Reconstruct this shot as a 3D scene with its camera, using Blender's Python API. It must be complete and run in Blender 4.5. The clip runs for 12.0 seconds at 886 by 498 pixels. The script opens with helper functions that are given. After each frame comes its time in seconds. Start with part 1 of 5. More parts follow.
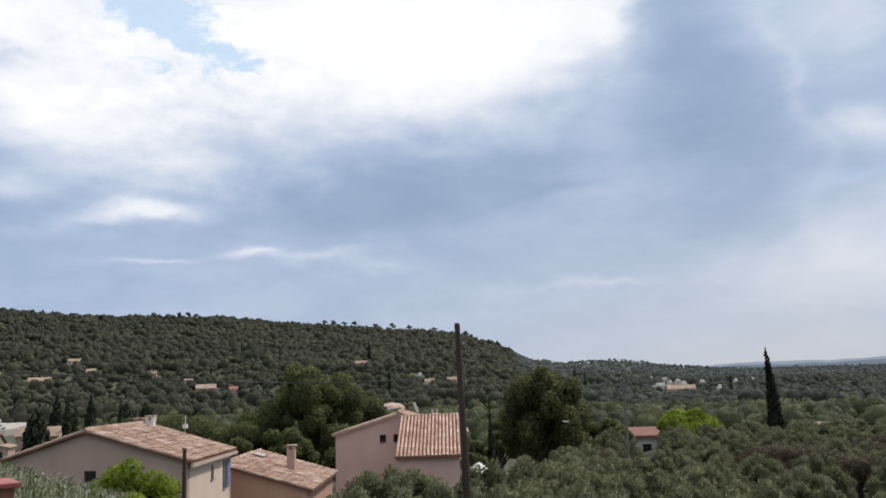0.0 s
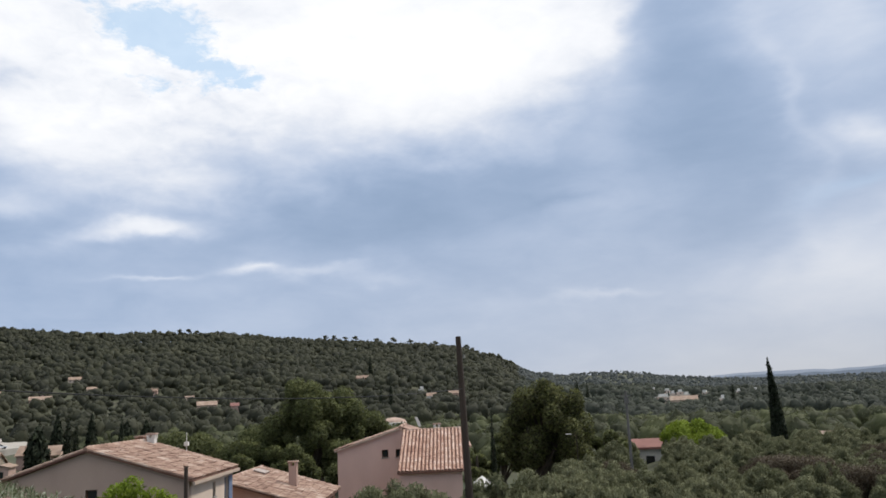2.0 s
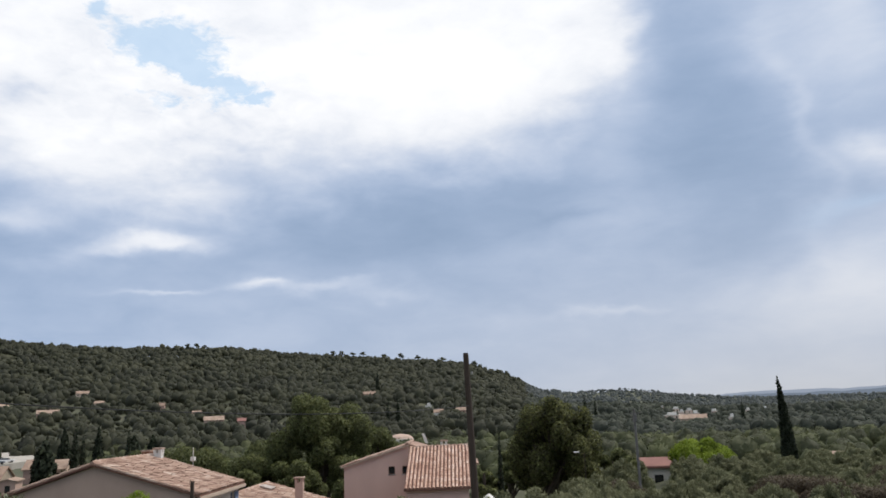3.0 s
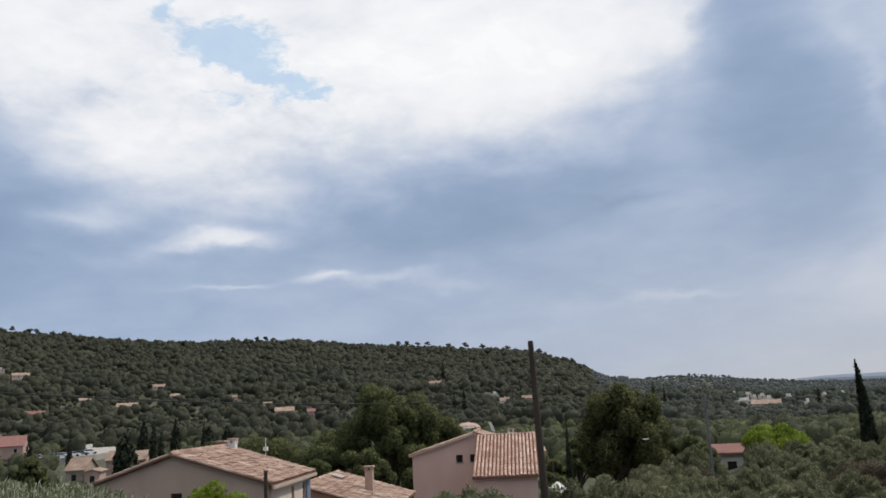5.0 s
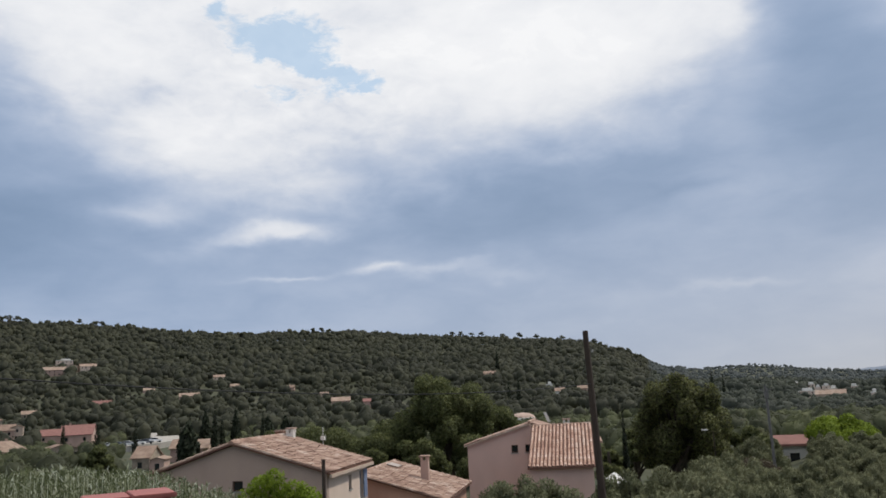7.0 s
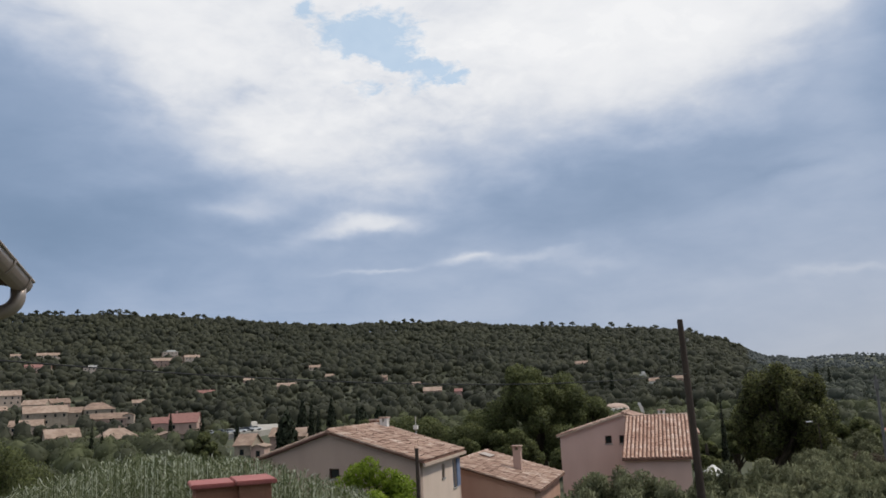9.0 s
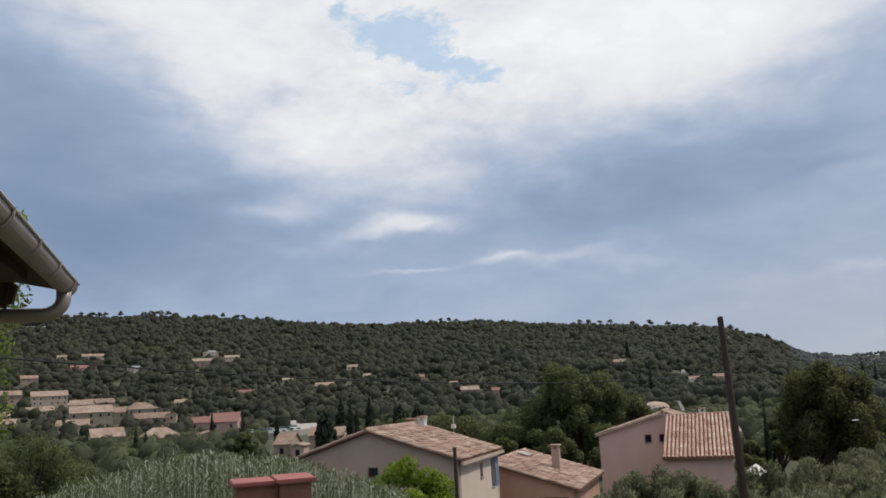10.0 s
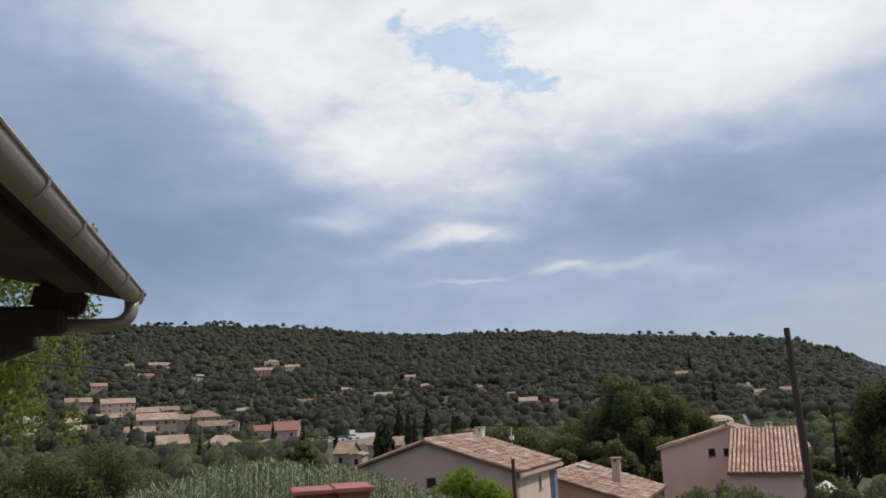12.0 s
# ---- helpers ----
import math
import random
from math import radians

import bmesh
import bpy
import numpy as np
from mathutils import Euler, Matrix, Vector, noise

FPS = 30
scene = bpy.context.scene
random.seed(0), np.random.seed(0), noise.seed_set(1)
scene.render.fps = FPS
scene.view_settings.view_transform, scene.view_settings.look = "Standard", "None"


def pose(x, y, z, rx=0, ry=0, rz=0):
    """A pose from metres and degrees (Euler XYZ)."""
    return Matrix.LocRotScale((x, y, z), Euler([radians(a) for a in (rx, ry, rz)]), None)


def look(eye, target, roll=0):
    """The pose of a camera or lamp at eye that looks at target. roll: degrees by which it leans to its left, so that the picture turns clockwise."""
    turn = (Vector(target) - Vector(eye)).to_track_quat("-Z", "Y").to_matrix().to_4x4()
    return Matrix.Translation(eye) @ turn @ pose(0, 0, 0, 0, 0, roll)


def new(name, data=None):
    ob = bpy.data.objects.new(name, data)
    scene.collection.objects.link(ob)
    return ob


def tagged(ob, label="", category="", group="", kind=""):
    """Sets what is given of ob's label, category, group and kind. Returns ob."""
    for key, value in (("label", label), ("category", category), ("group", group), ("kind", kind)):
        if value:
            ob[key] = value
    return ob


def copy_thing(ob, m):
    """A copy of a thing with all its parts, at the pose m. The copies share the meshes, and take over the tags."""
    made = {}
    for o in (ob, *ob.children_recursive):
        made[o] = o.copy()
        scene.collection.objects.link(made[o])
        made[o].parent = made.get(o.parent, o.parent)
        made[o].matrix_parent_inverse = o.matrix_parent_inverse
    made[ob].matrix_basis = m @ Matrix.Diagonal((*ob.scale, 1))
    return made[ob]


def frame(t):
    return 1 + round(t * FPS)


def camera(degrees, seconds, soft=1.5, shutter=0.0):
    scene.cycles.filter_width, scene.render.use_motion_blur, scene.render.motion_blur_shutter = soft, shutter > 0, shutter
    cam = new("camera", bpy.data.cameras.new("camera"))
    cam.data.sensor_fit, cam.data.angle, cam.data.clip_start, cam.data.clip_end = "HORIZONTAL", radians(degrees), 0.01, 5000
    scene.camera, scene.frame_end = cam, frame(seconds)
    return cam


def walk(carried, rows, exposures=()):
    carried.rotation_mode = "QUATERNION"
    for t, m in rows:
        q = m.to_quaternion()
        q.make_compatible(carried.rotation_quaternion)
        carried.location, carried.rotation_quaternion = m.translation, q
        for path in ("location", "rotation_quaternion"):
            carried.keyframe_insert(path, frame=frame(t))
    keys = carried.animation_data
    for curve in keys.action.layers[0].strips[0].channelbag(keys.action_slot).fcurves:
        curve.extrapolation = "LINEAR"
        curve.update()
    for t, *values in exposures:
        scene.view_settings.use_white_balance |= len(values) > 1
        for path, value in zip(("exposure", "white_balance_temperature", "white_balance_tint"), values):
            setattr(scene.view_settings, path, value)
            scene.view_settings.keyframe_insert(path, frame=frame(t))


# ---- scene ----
EYE = 1.6
cam = camera(58.2, 12.0, soft=1.65)
# seconds, bearing to the left, tilt up, roll
ROWS = [
    (0.0, 0.37, 9.75, -2.03),
    (0.5, 0.58, 10.02, -2.02),
    (1.0, 0.61, 10.09, -2.38),
    (1.5, 0.22, 10.31, -2.10),
    (2.0, 0.33, 10.72, -2.75),
    (2.5, 0.52, 11.39, -2.53),
    (3.0, 0.87, 11.90, -2.33),
    (5.0, 5.44, 11.32, -2.98),
    (5.5, 6.14, 11.02, -3.20),
    (6.0, 6.10, 10.88, -3.51),
    (6.5, 7.99, 10.89, -3.24),
    (7.0, 9.34, 10.83, -2.91),
    (9.0, 15.84, 10.45, -2.77),
    (9.5, 17.20, 10.48, -2.81),
    (10.0, 18.46, 10.51, -2.92),
    (10.5, 19.53, 10.60, -2.83),
    (11.0, 20.68, 10.74, -2.61),
    (11.5, 21.63, 11.16, -2.75),
    (12.0, 22.61, 11.44, -2.36),
]
walk(cam, [(t, Matrix.Translation((0, 0, EYE)) @ pose(0, 0, 0, 0, 0, yaw) @ pose(0, 0, 0, 90 + tilt) @ pose(0, 0, 0, 0, 0, roll))
           for t, yaw, tilt, roll in ROWS],
     [(0, 0.20), (3, 0.18), (5.5, 0.0), (7, -0.02), (9.5, -0.06), (12, -0.03)])

# ---- sky, clouds and sun ----
SUN_AZ, SUN_EL = 55.0, 52.0
world = bpy.data.worlds.new("sky")
scene.world = world
world.use_nodes = True
wt = world.node_tree
wt.nodes.clear()


def link(a, b):
    wt.links.new(a, b)


def calc(op, a, b=None, c=None):
    node = wt.nodes.new("ShaderNodeMath")
    node.operation = op
    for i, v in enumerate((a, b, c)):
        if v is None:
            continue
        if isinstance(v, (int, float)):
            node.inputs[i].default_value = v
        else:
            wt.links.new(v, node.inputs[i])
    return node.outputs[0]


def mix_rgb(fac, a, b):
    node = wt.nodes.new("ShaderNodeMix")
    node.data_type = "RGBA"
    for sock, v in ((node.inputs[0], fac), (node.inputs[6], a), (node.inputs[7], b)):
        if isinstance(v, (int, float, tuple)):
            sock.default_value = v if not isinstance(v, tuple) else (*v, 1)
        else:
            wt.links.new(v, sock)
    return node.outputs[2]


way = wt.nodes.new("ShaderNodeTexCoord").outputs["Generated"]
split = wt.nodes.new("ShaderNodeSeparateXYZ")
link(way, split.inputs[0])
dx, dy, dz = split.outputs
# bearing and height in degrees, bent by soft noise so that no cloud edge is smooth
bearing = calc("MULTIPLY", calc("ARCTAN2", dx, dy), 57.2958)
height = calc("MULTIPLY", calc("ARCSINE", dz), 57.2958)


def sky_noise(scale, detail, rough, stretch=(1, 1, 1), offset=(0, 0, 0), distort=0.0):
    m = wt.nodes.new("ShaderNodeMapping")
    m.inputs["Scale"].default_value = stretch
    m.inputs["Location"].default_value = offset
    link(way, m.inputs[0])
    n = wt.nodes.new("ShaderNodeTexNoise")
    n.inputs["Scale"].default_value, n.inputs["Detail"].default_value = scale, detail
    n.inputs["Roughness"].default_value, n.inputs["Distortion"].default_value = rough, distort
    link(m.outputs[0], n.inputs["Vector"])
    return calc("SUBTRACT", n.outputs["Fac"], 0.5)


bend_a = sky_noise(6, 5, 0.52, (1, 1, 1.8), (3, 1, 2))
bend_b = sky_noise(6, 5, 0.52, (1, 1, 1.8), (9, 5, 7))
az = calc("MULTIPLY_ADD", bend_a, 9.0, bearing)
el = calc("MULTIPLY_ADD", bend_b, 5.5, height)
# a finer, tighter bend for the torn edges round the blue gap
rag_az = calc("MULTIPLY_ADD", sky_noise(22, 5, 0.6, (1, 1, 1.5), (5, 1, 8), 0.3), 4.2, bearing)
rag_el = calc("MULTIPLY_ADD", sky_noise(22, 5, 0.6, (1, 1, 1.5), (2, 6, 4), 0.3), 2.6, height)


def puff(a, e, wa, we, strength, turn=0.0, torn=False):
    """A soft cloud form round bearing a and height e, wa by we degrees."""
    u, v = calc("SUBTRACT", rag_az if torn else az, a), calc("SUBTRACT", rag_el if torn else el, e)
    c, s = math.cos(radians(turn)), math.sin(radians(turn))
    p = calc("MULTIPLY_ADD", u, c / wa, calc("MULTIPLY", v, s / wa))
    q = calc("MULTIPLY_ADD", v, c / we, calc("MULTIPLY", u, -s / we))
    r = calc("ADD", calc("MULTIPLY", p, p), calc("MULTIPLY", q, q))
    return calc("MULTIPLY", calc("POWER", 2.718, calc("MULTIPLY", r, -1.0)), strength)


def total(parts):
    acc = parts[0]
    for p in parts[1:]:
        acc = calc("ADD", acc, p)
    return acc


def smooth(value, lo, hi):
    node = wt.nodes.new("ShaderNodeMapRange")
    node.interpolation_type = "SMOOTHSTEP"
    node.inputs["From Min"].default_value, node.inputs["From Max"].default_value = lo, hi
    link(value, node.inputs["Value"])
    return node.outputs[0]


# the lower edge of the bright cloud sheet: its height along the bearing, a wide V that ends in the east
sheet = wt.nodes.new("ShaderNodeValToRGB")
sheet.color_ramp.interpolation = "B_SPLINE"
edge = [(-56, 30), (-48, 26.6), (-43, 24.6), (-36, 20.0), (-30, 15.9), (-25, 14.4), (-20, 15.3), (-15, 16.3), (-7, 16.9), (2, 18.3), (8, 20.0), (12, 23.5), (16, 31), (26, 38)]
while len(sheet.color_ramp.elements) < len(edge):
    sheet.color_ramp.elements.new(0.5)
for e, (a, h) in zip(sheet.color_ramp.elements, edge):
    e.position, e.color = (a + 60) / 90, (h / 40, h / 40, h / 40, 1)
link(calc("DIVIDE", calc("ADD", az, 60), 90), sheet.inputs[0])
over_edge = calc("SUBTRACT", calc("MULTIPLY_ADD", sky_noise(16, 5, 0.55, (1, 1, 2.0), (8, 4, 3), 0.4), 4.5, el), calc("MULTIPLY", sheet.outputs[0], 40))
inside = smooth(over_edge, -2.5, 3.5)
mottle = total([calc("MULTIPLY", sky_noise(8, 5, 0.55, (1, 1, 2.0), (7, 3, 1), 0.5), 0.42), calc("MULTIPLY", sky_noise(24, 4, 0.55, (1, 1, 2.0), (3, 9, 2), 0.4), 0.20)])
white_sheet = total([calc("MULTIPLY", smooth(over_edge, -4.5, 3.0), 0.25), calc("MULTIPLY", smooth(over_edge, -2.0, 9.0), 0.17), calc("MULTIPLY", inside, mottle)])
PUFFS = total([
    white_sheet,
    # the sheet's brightest and greyest places
    puff(-27, 18.5, 4.0, 2.2, 0.16), puff(-32.5, 22.5, 3.5, 2.5, 0.14, -30), puff(1.5, 25.5, 7, 4.5, 0.18), puff(-7, 25.5, 4, 2.5, 0.10), puff(-21, 20.5, 3, 1.2, 0.08), puff(3, 22, 6, 3, 0.10), puff(-44, 13, 8, 4, -0.12),
    puff(-30.5, 21.0, 2.2, 0.8, -0.22), puff(-26.0, 18.9, 0.8, 0.5, -0.13), puff(-11, 21.5, 6, 2.2, 0.05), puff(-4, 24, 6, 4, 0.06), puff(-13, 24.5, 5, 3, 0.10), puff(-37, 27, 5, 2.4, 0.12), puff(-18, 16.2, 2.5, 0.8, 0.10),
    # dark bases
    puff(-50, 18, 9, 7, -0.12), puff(-40, 11.5, 10, 3.6, -0.12), puff(-6, 13.0, 11, 2.6, -0.14), puff(5.5, 15.6, 6, 1.8, -0.08), puff(19.0, 18.0, 3.6, 9, -0.13, 8), puff(8.2, 13.6, 3.5, 0.35, -0.09),
    puff(-24.5, 13.4, 2.4, 0.7, -0.06), puff(-1, 16.4, 5, 0.8, -0.05),
    # small bright clouds and streaks under the sheet
    puff(-31.0, 13.1, 2.6, 0.8, 0.20), puff(-20.6, 12.6, 3.0, 0.75, 0.36, 8), puff(-24.4, 11.8, 2.6, 0.45, 0.15, 8), puff(-38, 15.6, 3.4, 0.9, 0.08), puff(-28, 10.9, 4, 0.4, 0.05),
    puff(-13.4, 9.35, 1.6, 0.38, 0.26), puff(-9.2, 9.15, 2.4, 0.42, 0.15), puff(-20.0, 9.1, 3.2, 0.22, 0.15), puff(-5.2, 8.8, 2.6, 0.4, 0.07),
    # the brighter east
    puff(27.5, 7.2, 8, 3.8, 0.24, 14), puff(28.6, 15.3, 2.6, 1.1, 0.24), puff(10.9, 6.9, 3.4, 0.3, 0.12), puff(29, 24, 5, 5, 0.18), puff(24.6, 18, 0.9, 6, 0.09, 6), puff(12.8, 24, 2.4, 8, 0.10),
])
near_gap = puff(-20, 23, 11, 5, 1.0)
veil = total([calc("MULTIPLY", sky_noise(3.0, 5, 0.5, (1, 1, 2.2), (1, 0, 0), 0.4), 0.20),
              calc("MULTIPLY", sky_noise(11, 6, 0.55, (1, 1, 2.6), (4, 2, 0), 0.3), 0.20),
              calc("MULTIPLY", sky_noise(30, 5, 0.55, (1, 1, 1.9), (6, 3, 5), 0.6), calc("MULTIPLY", near_gap, 0.50))])
low = calc("POWER", 2.718, calc("MULTIPLY", calc("ABSOLUTE", height), -0.22))
east = calc("MULTIPLY_ADD", bearing, 0.002, 0.17)
cover = total([PUFFS, veil, calc("MULTIPLY", low, east), calc("MULTIPLY", calc("MAXIMUM", height, 0), 0.0012)])
cover = calc("ADD", cover, 0.30)
ramp = wt.nodes.new("ShaderNodeValToRGB")
ramp.color_ramp.interpolation = "B_SPLINE"
stops = [(0.0, (0.19, 0.275, 0.41)), (0.25, (0.28, 0.375, 0.54)), (0.45, (0.45, 0.53, 0.68)), (0.68, (0.765, 0.785, 0.83)), (0.95, (0.935, 0.94, 0.955))]
while len(ramp.color_ramp.elements) < len(stops):
    ramp.color_ramp.elements.new(0.5)
for e, (p, c) in zip(ramp.color_ramp.elements, stops):
    e.position, e.color = p, (*c, 1)
link(cover, ramp.inputs[0])
clear = wt.nodes.new("ShaderNodeTexSky")
clear.sky_type, clear.sun_disc = "NISHITA", False
clear.sun_elevation, clear.sun_rotation = radians(SUN_EL), radians(SUN_AZ)
clear_sky = mix_rgb(0.7, clear.outputs[0], (2.1, 3.15, 4.1))
scale = wt.nodes.new("ShaderNodeVectorMath")
scale.operation = "SCALE"
scale.inputs["Scale"].default_value = 0.19
link(clear_sky, scale.inputs[0])
gap = total([puff(-20.8, 25.7, 3.9, 1.8, 1.35, 2, True), puff(-25.6, 27.3, 1.3, 0.9, 0.8, 0, True), puff(-16.6, 23.4, 3.4, 0.9, 0.72, -16, True),
             puff(-14.5, 22.3, 1.4, 0.4, 0.5, 0, True), puff(-21.5, 21.9, 4.0, 0.7, 0.45, 0, True), puff(-18.0, 23.0, 4.5, 1.3, 0.40, -8, True), puff(-22.8, 23.4, 2.2, 0.6, -0.8, 0, True), puff(-19.0, 23.0, 1.4, 0.4, -0.5, 0, True),
             calc("MULTIPLY", sky_noise(52, 5, 0.6, (1, 1, 2.0), (2, 8, 1), 0.4), 1.4)])
gap_node = wt.nodes.new("ShaderNodeMapRange")
gap_node.inputs["From Min"].default_value, gap_node.inputs["From Max"].default_value = 0.42, 0.85
gap_node.clamp = True
link(gap, gap_node.inputs["Value"])
gap_east = puff(27.2, 12.4, 3.0, 0.6, 0.16, 10)
sky_colour = mix_rgb(calc("MAXIMUM", calc("MULTIPLY", gap_node.outputs[0], 0.68), gap_east), ramp.outputs[0], scale.outputs[0])
# grey haze over the end of the valley
thick = wt.nodes.new("ShaderNodeMapRange")
thick.inputs["From Min"].default_value, thick.inputs["From Max"].default_value = -28.0, 22.0
thick.clamp = True
link(bearing, thick.inputs["Value"])
veil_low = calc("MULTIPLY", thick.outputs[0], calc("POWER", 2.718, calc("MULTIPLY", calc("ABSOLUTE", height), -0.16)))
sky_colour = mix_rgb(calc("MULTIPLY", veil_low, 0.9), sky_colour, (0.49, 0.50, 0.525))
back = wt.nodes.new("ShaderNodeBackground")
back.inputs["Strength"].default_value = 1.0
link(sky_colour, back.inputs["Color"])
link(back.outputs[0], wt.nodes.new("ShaderNodeOutputWorld").inputs["Surface"])

sun = new("sun", bpy.data.lights.new("sun", "SUN"))
sun.data.energy, sun.data.angle, sun.data.color = 2.4, radians(3), (1.0, 0.95, 0.87)
sun_way = Vector((math.sin(radians(SUN_AZ)) * math.cos(radians(SUN_EL)), math.cos(radians(SUN_AZ)) * math.cos(radians(SUN_EL)), math.sin(radians(SUN_EL))))
sun.matrix_world = look(sun_way * 50, (0, 0, 0))


# ---- materials ----
def material(name):
    m = bpy.data.materials.new(name)
    m.use_nodes = True
    t = m.node_tree
    return m, t, t.nodes["Principled BSDF"]


def surface(name, colours, scale=4.0, rough=0.85, bump=0.15, fine=40.0, metal=0.0, vary=0.0, island=False, streak=1.0, spec=0.3):
    """A plain weathered surface: colours blended by coarse and fine noise, with relief; vary: change from piece to piece."""
    m, t, b = material(name)
    n, k = t.nodes, t.links
    tc = n.new("ShaderNodeTexCoord")
    mp = n.new("ShaderNodeMapping")
    mp.inputs["Scale"].default_value = (1, 1, streak)
    k.new(tc.outputs["Object"], mp.inputs[0])
    big, small = n.new("ShaderNodeTexNoise"), n.new("ShaderNodeTexNoise")
    big.inputs["Scale"].default_value, big.inputs["Detail"].default_value = scale, 5
    small.inputs["Scale"].default_value, small.inputs["Detail"].default_value = fine, 3
    for s in (big, small):
        k.new(mp.outputs[0], s.inputs["Vector"])
    add = n.new("ShaderNodeMath")
    add.operation = "MULTIPLY_ADD"
    add.inputs[1].default_value = 0.35
    k.new(small.outputs["Fac"], add.inputs[0])
    k.new(big.outputs["Fac"], add.inputs[2])
    value = add.outputs[0]
    if vary:
        src = n.new("ShaderNodeNewGeometry").outputs["Random Per Island"] if island else n.new("ShaderNodeObjectInfo").outputs["Random"]
        ad = n.new("ShaderNodeMath")
        ad.operation = "MULTIPLY_ADD"
        ad.inputs[1].default_value = vary
        k.new(src, ad.inputs[0])
        sub = n.new("ShaderNodeMath")
        sub.operation = "SUBTRACT"
        sub.inputs[1].default_value = vary / 2
        k.new(value, sub.inputs[0])
        k.new(sub.outputs[0], ad.inputs[2])
        value = ad.outputs[0]
    r = n.new("ShaderNodeValToRGB")
    while len(r.color_ramp.elements) < len(colours):
        r.color_ramp.elements.new(0.5)
    for i, (e, c) in enumerate(zip(r.color_ramp.elements, colours)):
        e.position, e.color = 0.42 + 0.5 * i / max(1, len(colours) - 1), (*c, 1)
    k.new(value, r.inputs[0])
    k.new(r.outputs[0], b.inputs["Base Color"])
    b.inputs["Roughness"].default_value, b.inputs["Metallic"].default_value = rough, metal
    b.inputs["Specular IOR Level"].default_value = spec
    if bump:
        bp = n.new("ShaderNodeBump")
        bp.inputs["Strength"].default_value, bp.inputs["Distance"].default_value = bump, 0.02
        k.new(small.outputs["Fac"], bp.inputs["Height"])
        k.new(bp.outputs[0], b.inputs["Normal"])
    return m


def foliage(name, colours, through_light=0.3, tint=False, one_by_one=False):
    """Leaves: colour from leaf to leaf, from crown to crown (tint) or from tree to tree (one_by_one), letting some light through."""
    m, t, b = material(name)
    n, k = t.nodes, t.links
    geo = n.new("ShaderNodeNewGeometry")
    value = geo.outputs["Random Per Island"]
    if tint:
        at = n.new("ShaderNodeAttribute")
        at.attribute_name = "tint"
        mx = n.new("ShaderNodeMath")
        mx.operation = "MULTIPLY_ADD"
        mx.inputs[1].default_value = 0.10
        k.new(value, mx.inputs[0])
        m2 = n.new("ShaderNodeMath")
        m2.operation = "MULTIPLY"
        m2.inputs[1].default_value = 0.86
        k.new(at.outputs["Fac"], m2.inputs[0])
        k.new(m2.outputs[0], mx.inputs[2])
        tc = n.new("ShaderNodeTexCoord")
        grain = n.new("ShaderNodeTexNoise")
        grain.inputs["Scale"].default_value, grain.inputs["Detail"].default_value = 0.55, 4
        k.new(tc.outputs["Object"], grain.inputs["Vector"])
        m3 = n.new("ShaderNodeMath")
        m3.operation = "MULTIPLY_ADD"
        m3.inputs[1].default_value = 0.45
        k.new(grain.outputs["Fac"], m3.inputs[0])
        m4 = n.new("ShaderNodeMath")
        m4.operation = "SUBTRACT"
        m4.inputs[1].default_value = 0.25
        k.new(mx.outputs[0], m4.inputs[0])
        k.new(m4.outputs[0], m3.inputs[2])
        value = m3.outputs[0]
        bp = n.new("ShaderNodeBump")
        bp.inputs["Strength"].default_value, bp.inputs["Distance"].default_value = 0.25, 1.0
        k.new(grain.outputs["Fac"], bp.inputs["Height"])
        k.new(bp.outputs[0], b.inputs["Normal"])
    if one_by_one:
        info = n.new("ShaderNodeObjectInfo")
        mx = n.new("ShaderNodeMath")
        mx.operation = "MULTIPLY_ADD"
        mx.inputs[1].default_value = 0.55
        k.new(value, mx.inputs[0])
        m2 = n.new("ShaderNodeMath")
        m2.operation = "MULTIPLY"
        m2.inputs[1].default_value = 0.45
        k.new(info.outputs["Random"], m2.inputs[0])
        k.new(m2.outputs[0], mx.inputs[2])
        value = mx.outputs[0]
    r = n.new("ShaderNodeValToRGB")
    while len(r.color_ramp.elements) < len(colours):
        r.color_ramp.elements.new(0.5)
    for i, (e, c) in enumerate(zip(r.color_ramp.elements, colours)):
        e.position, e.color = i / max(1, len(colours) - 1), (*c, 1)
    k.new(value, r.inputs[0])
    k.new(r.outputs[0], b.inputs["Base Color"])
    b.inputs["Roughness"].default_value, b.inputs["Specular IOR Level"].default_value = 0.7, 0.2
    tr = n.new("ShaderNodeBsdfTranslucent")
    k.new(r.outputs[0], tr.inputs["Color"])
    ms = n.new("ShaderNodeMixShader")
    ms.inputs[0].default_value = through_light
    k.new(b.outputs[0], ms.inputs[1])
    k.new(tr.outputs[0], ms.inputs[2])
    k.new(ms.outputs[0], n["Material Output"].inputs["Surface"])
    return m


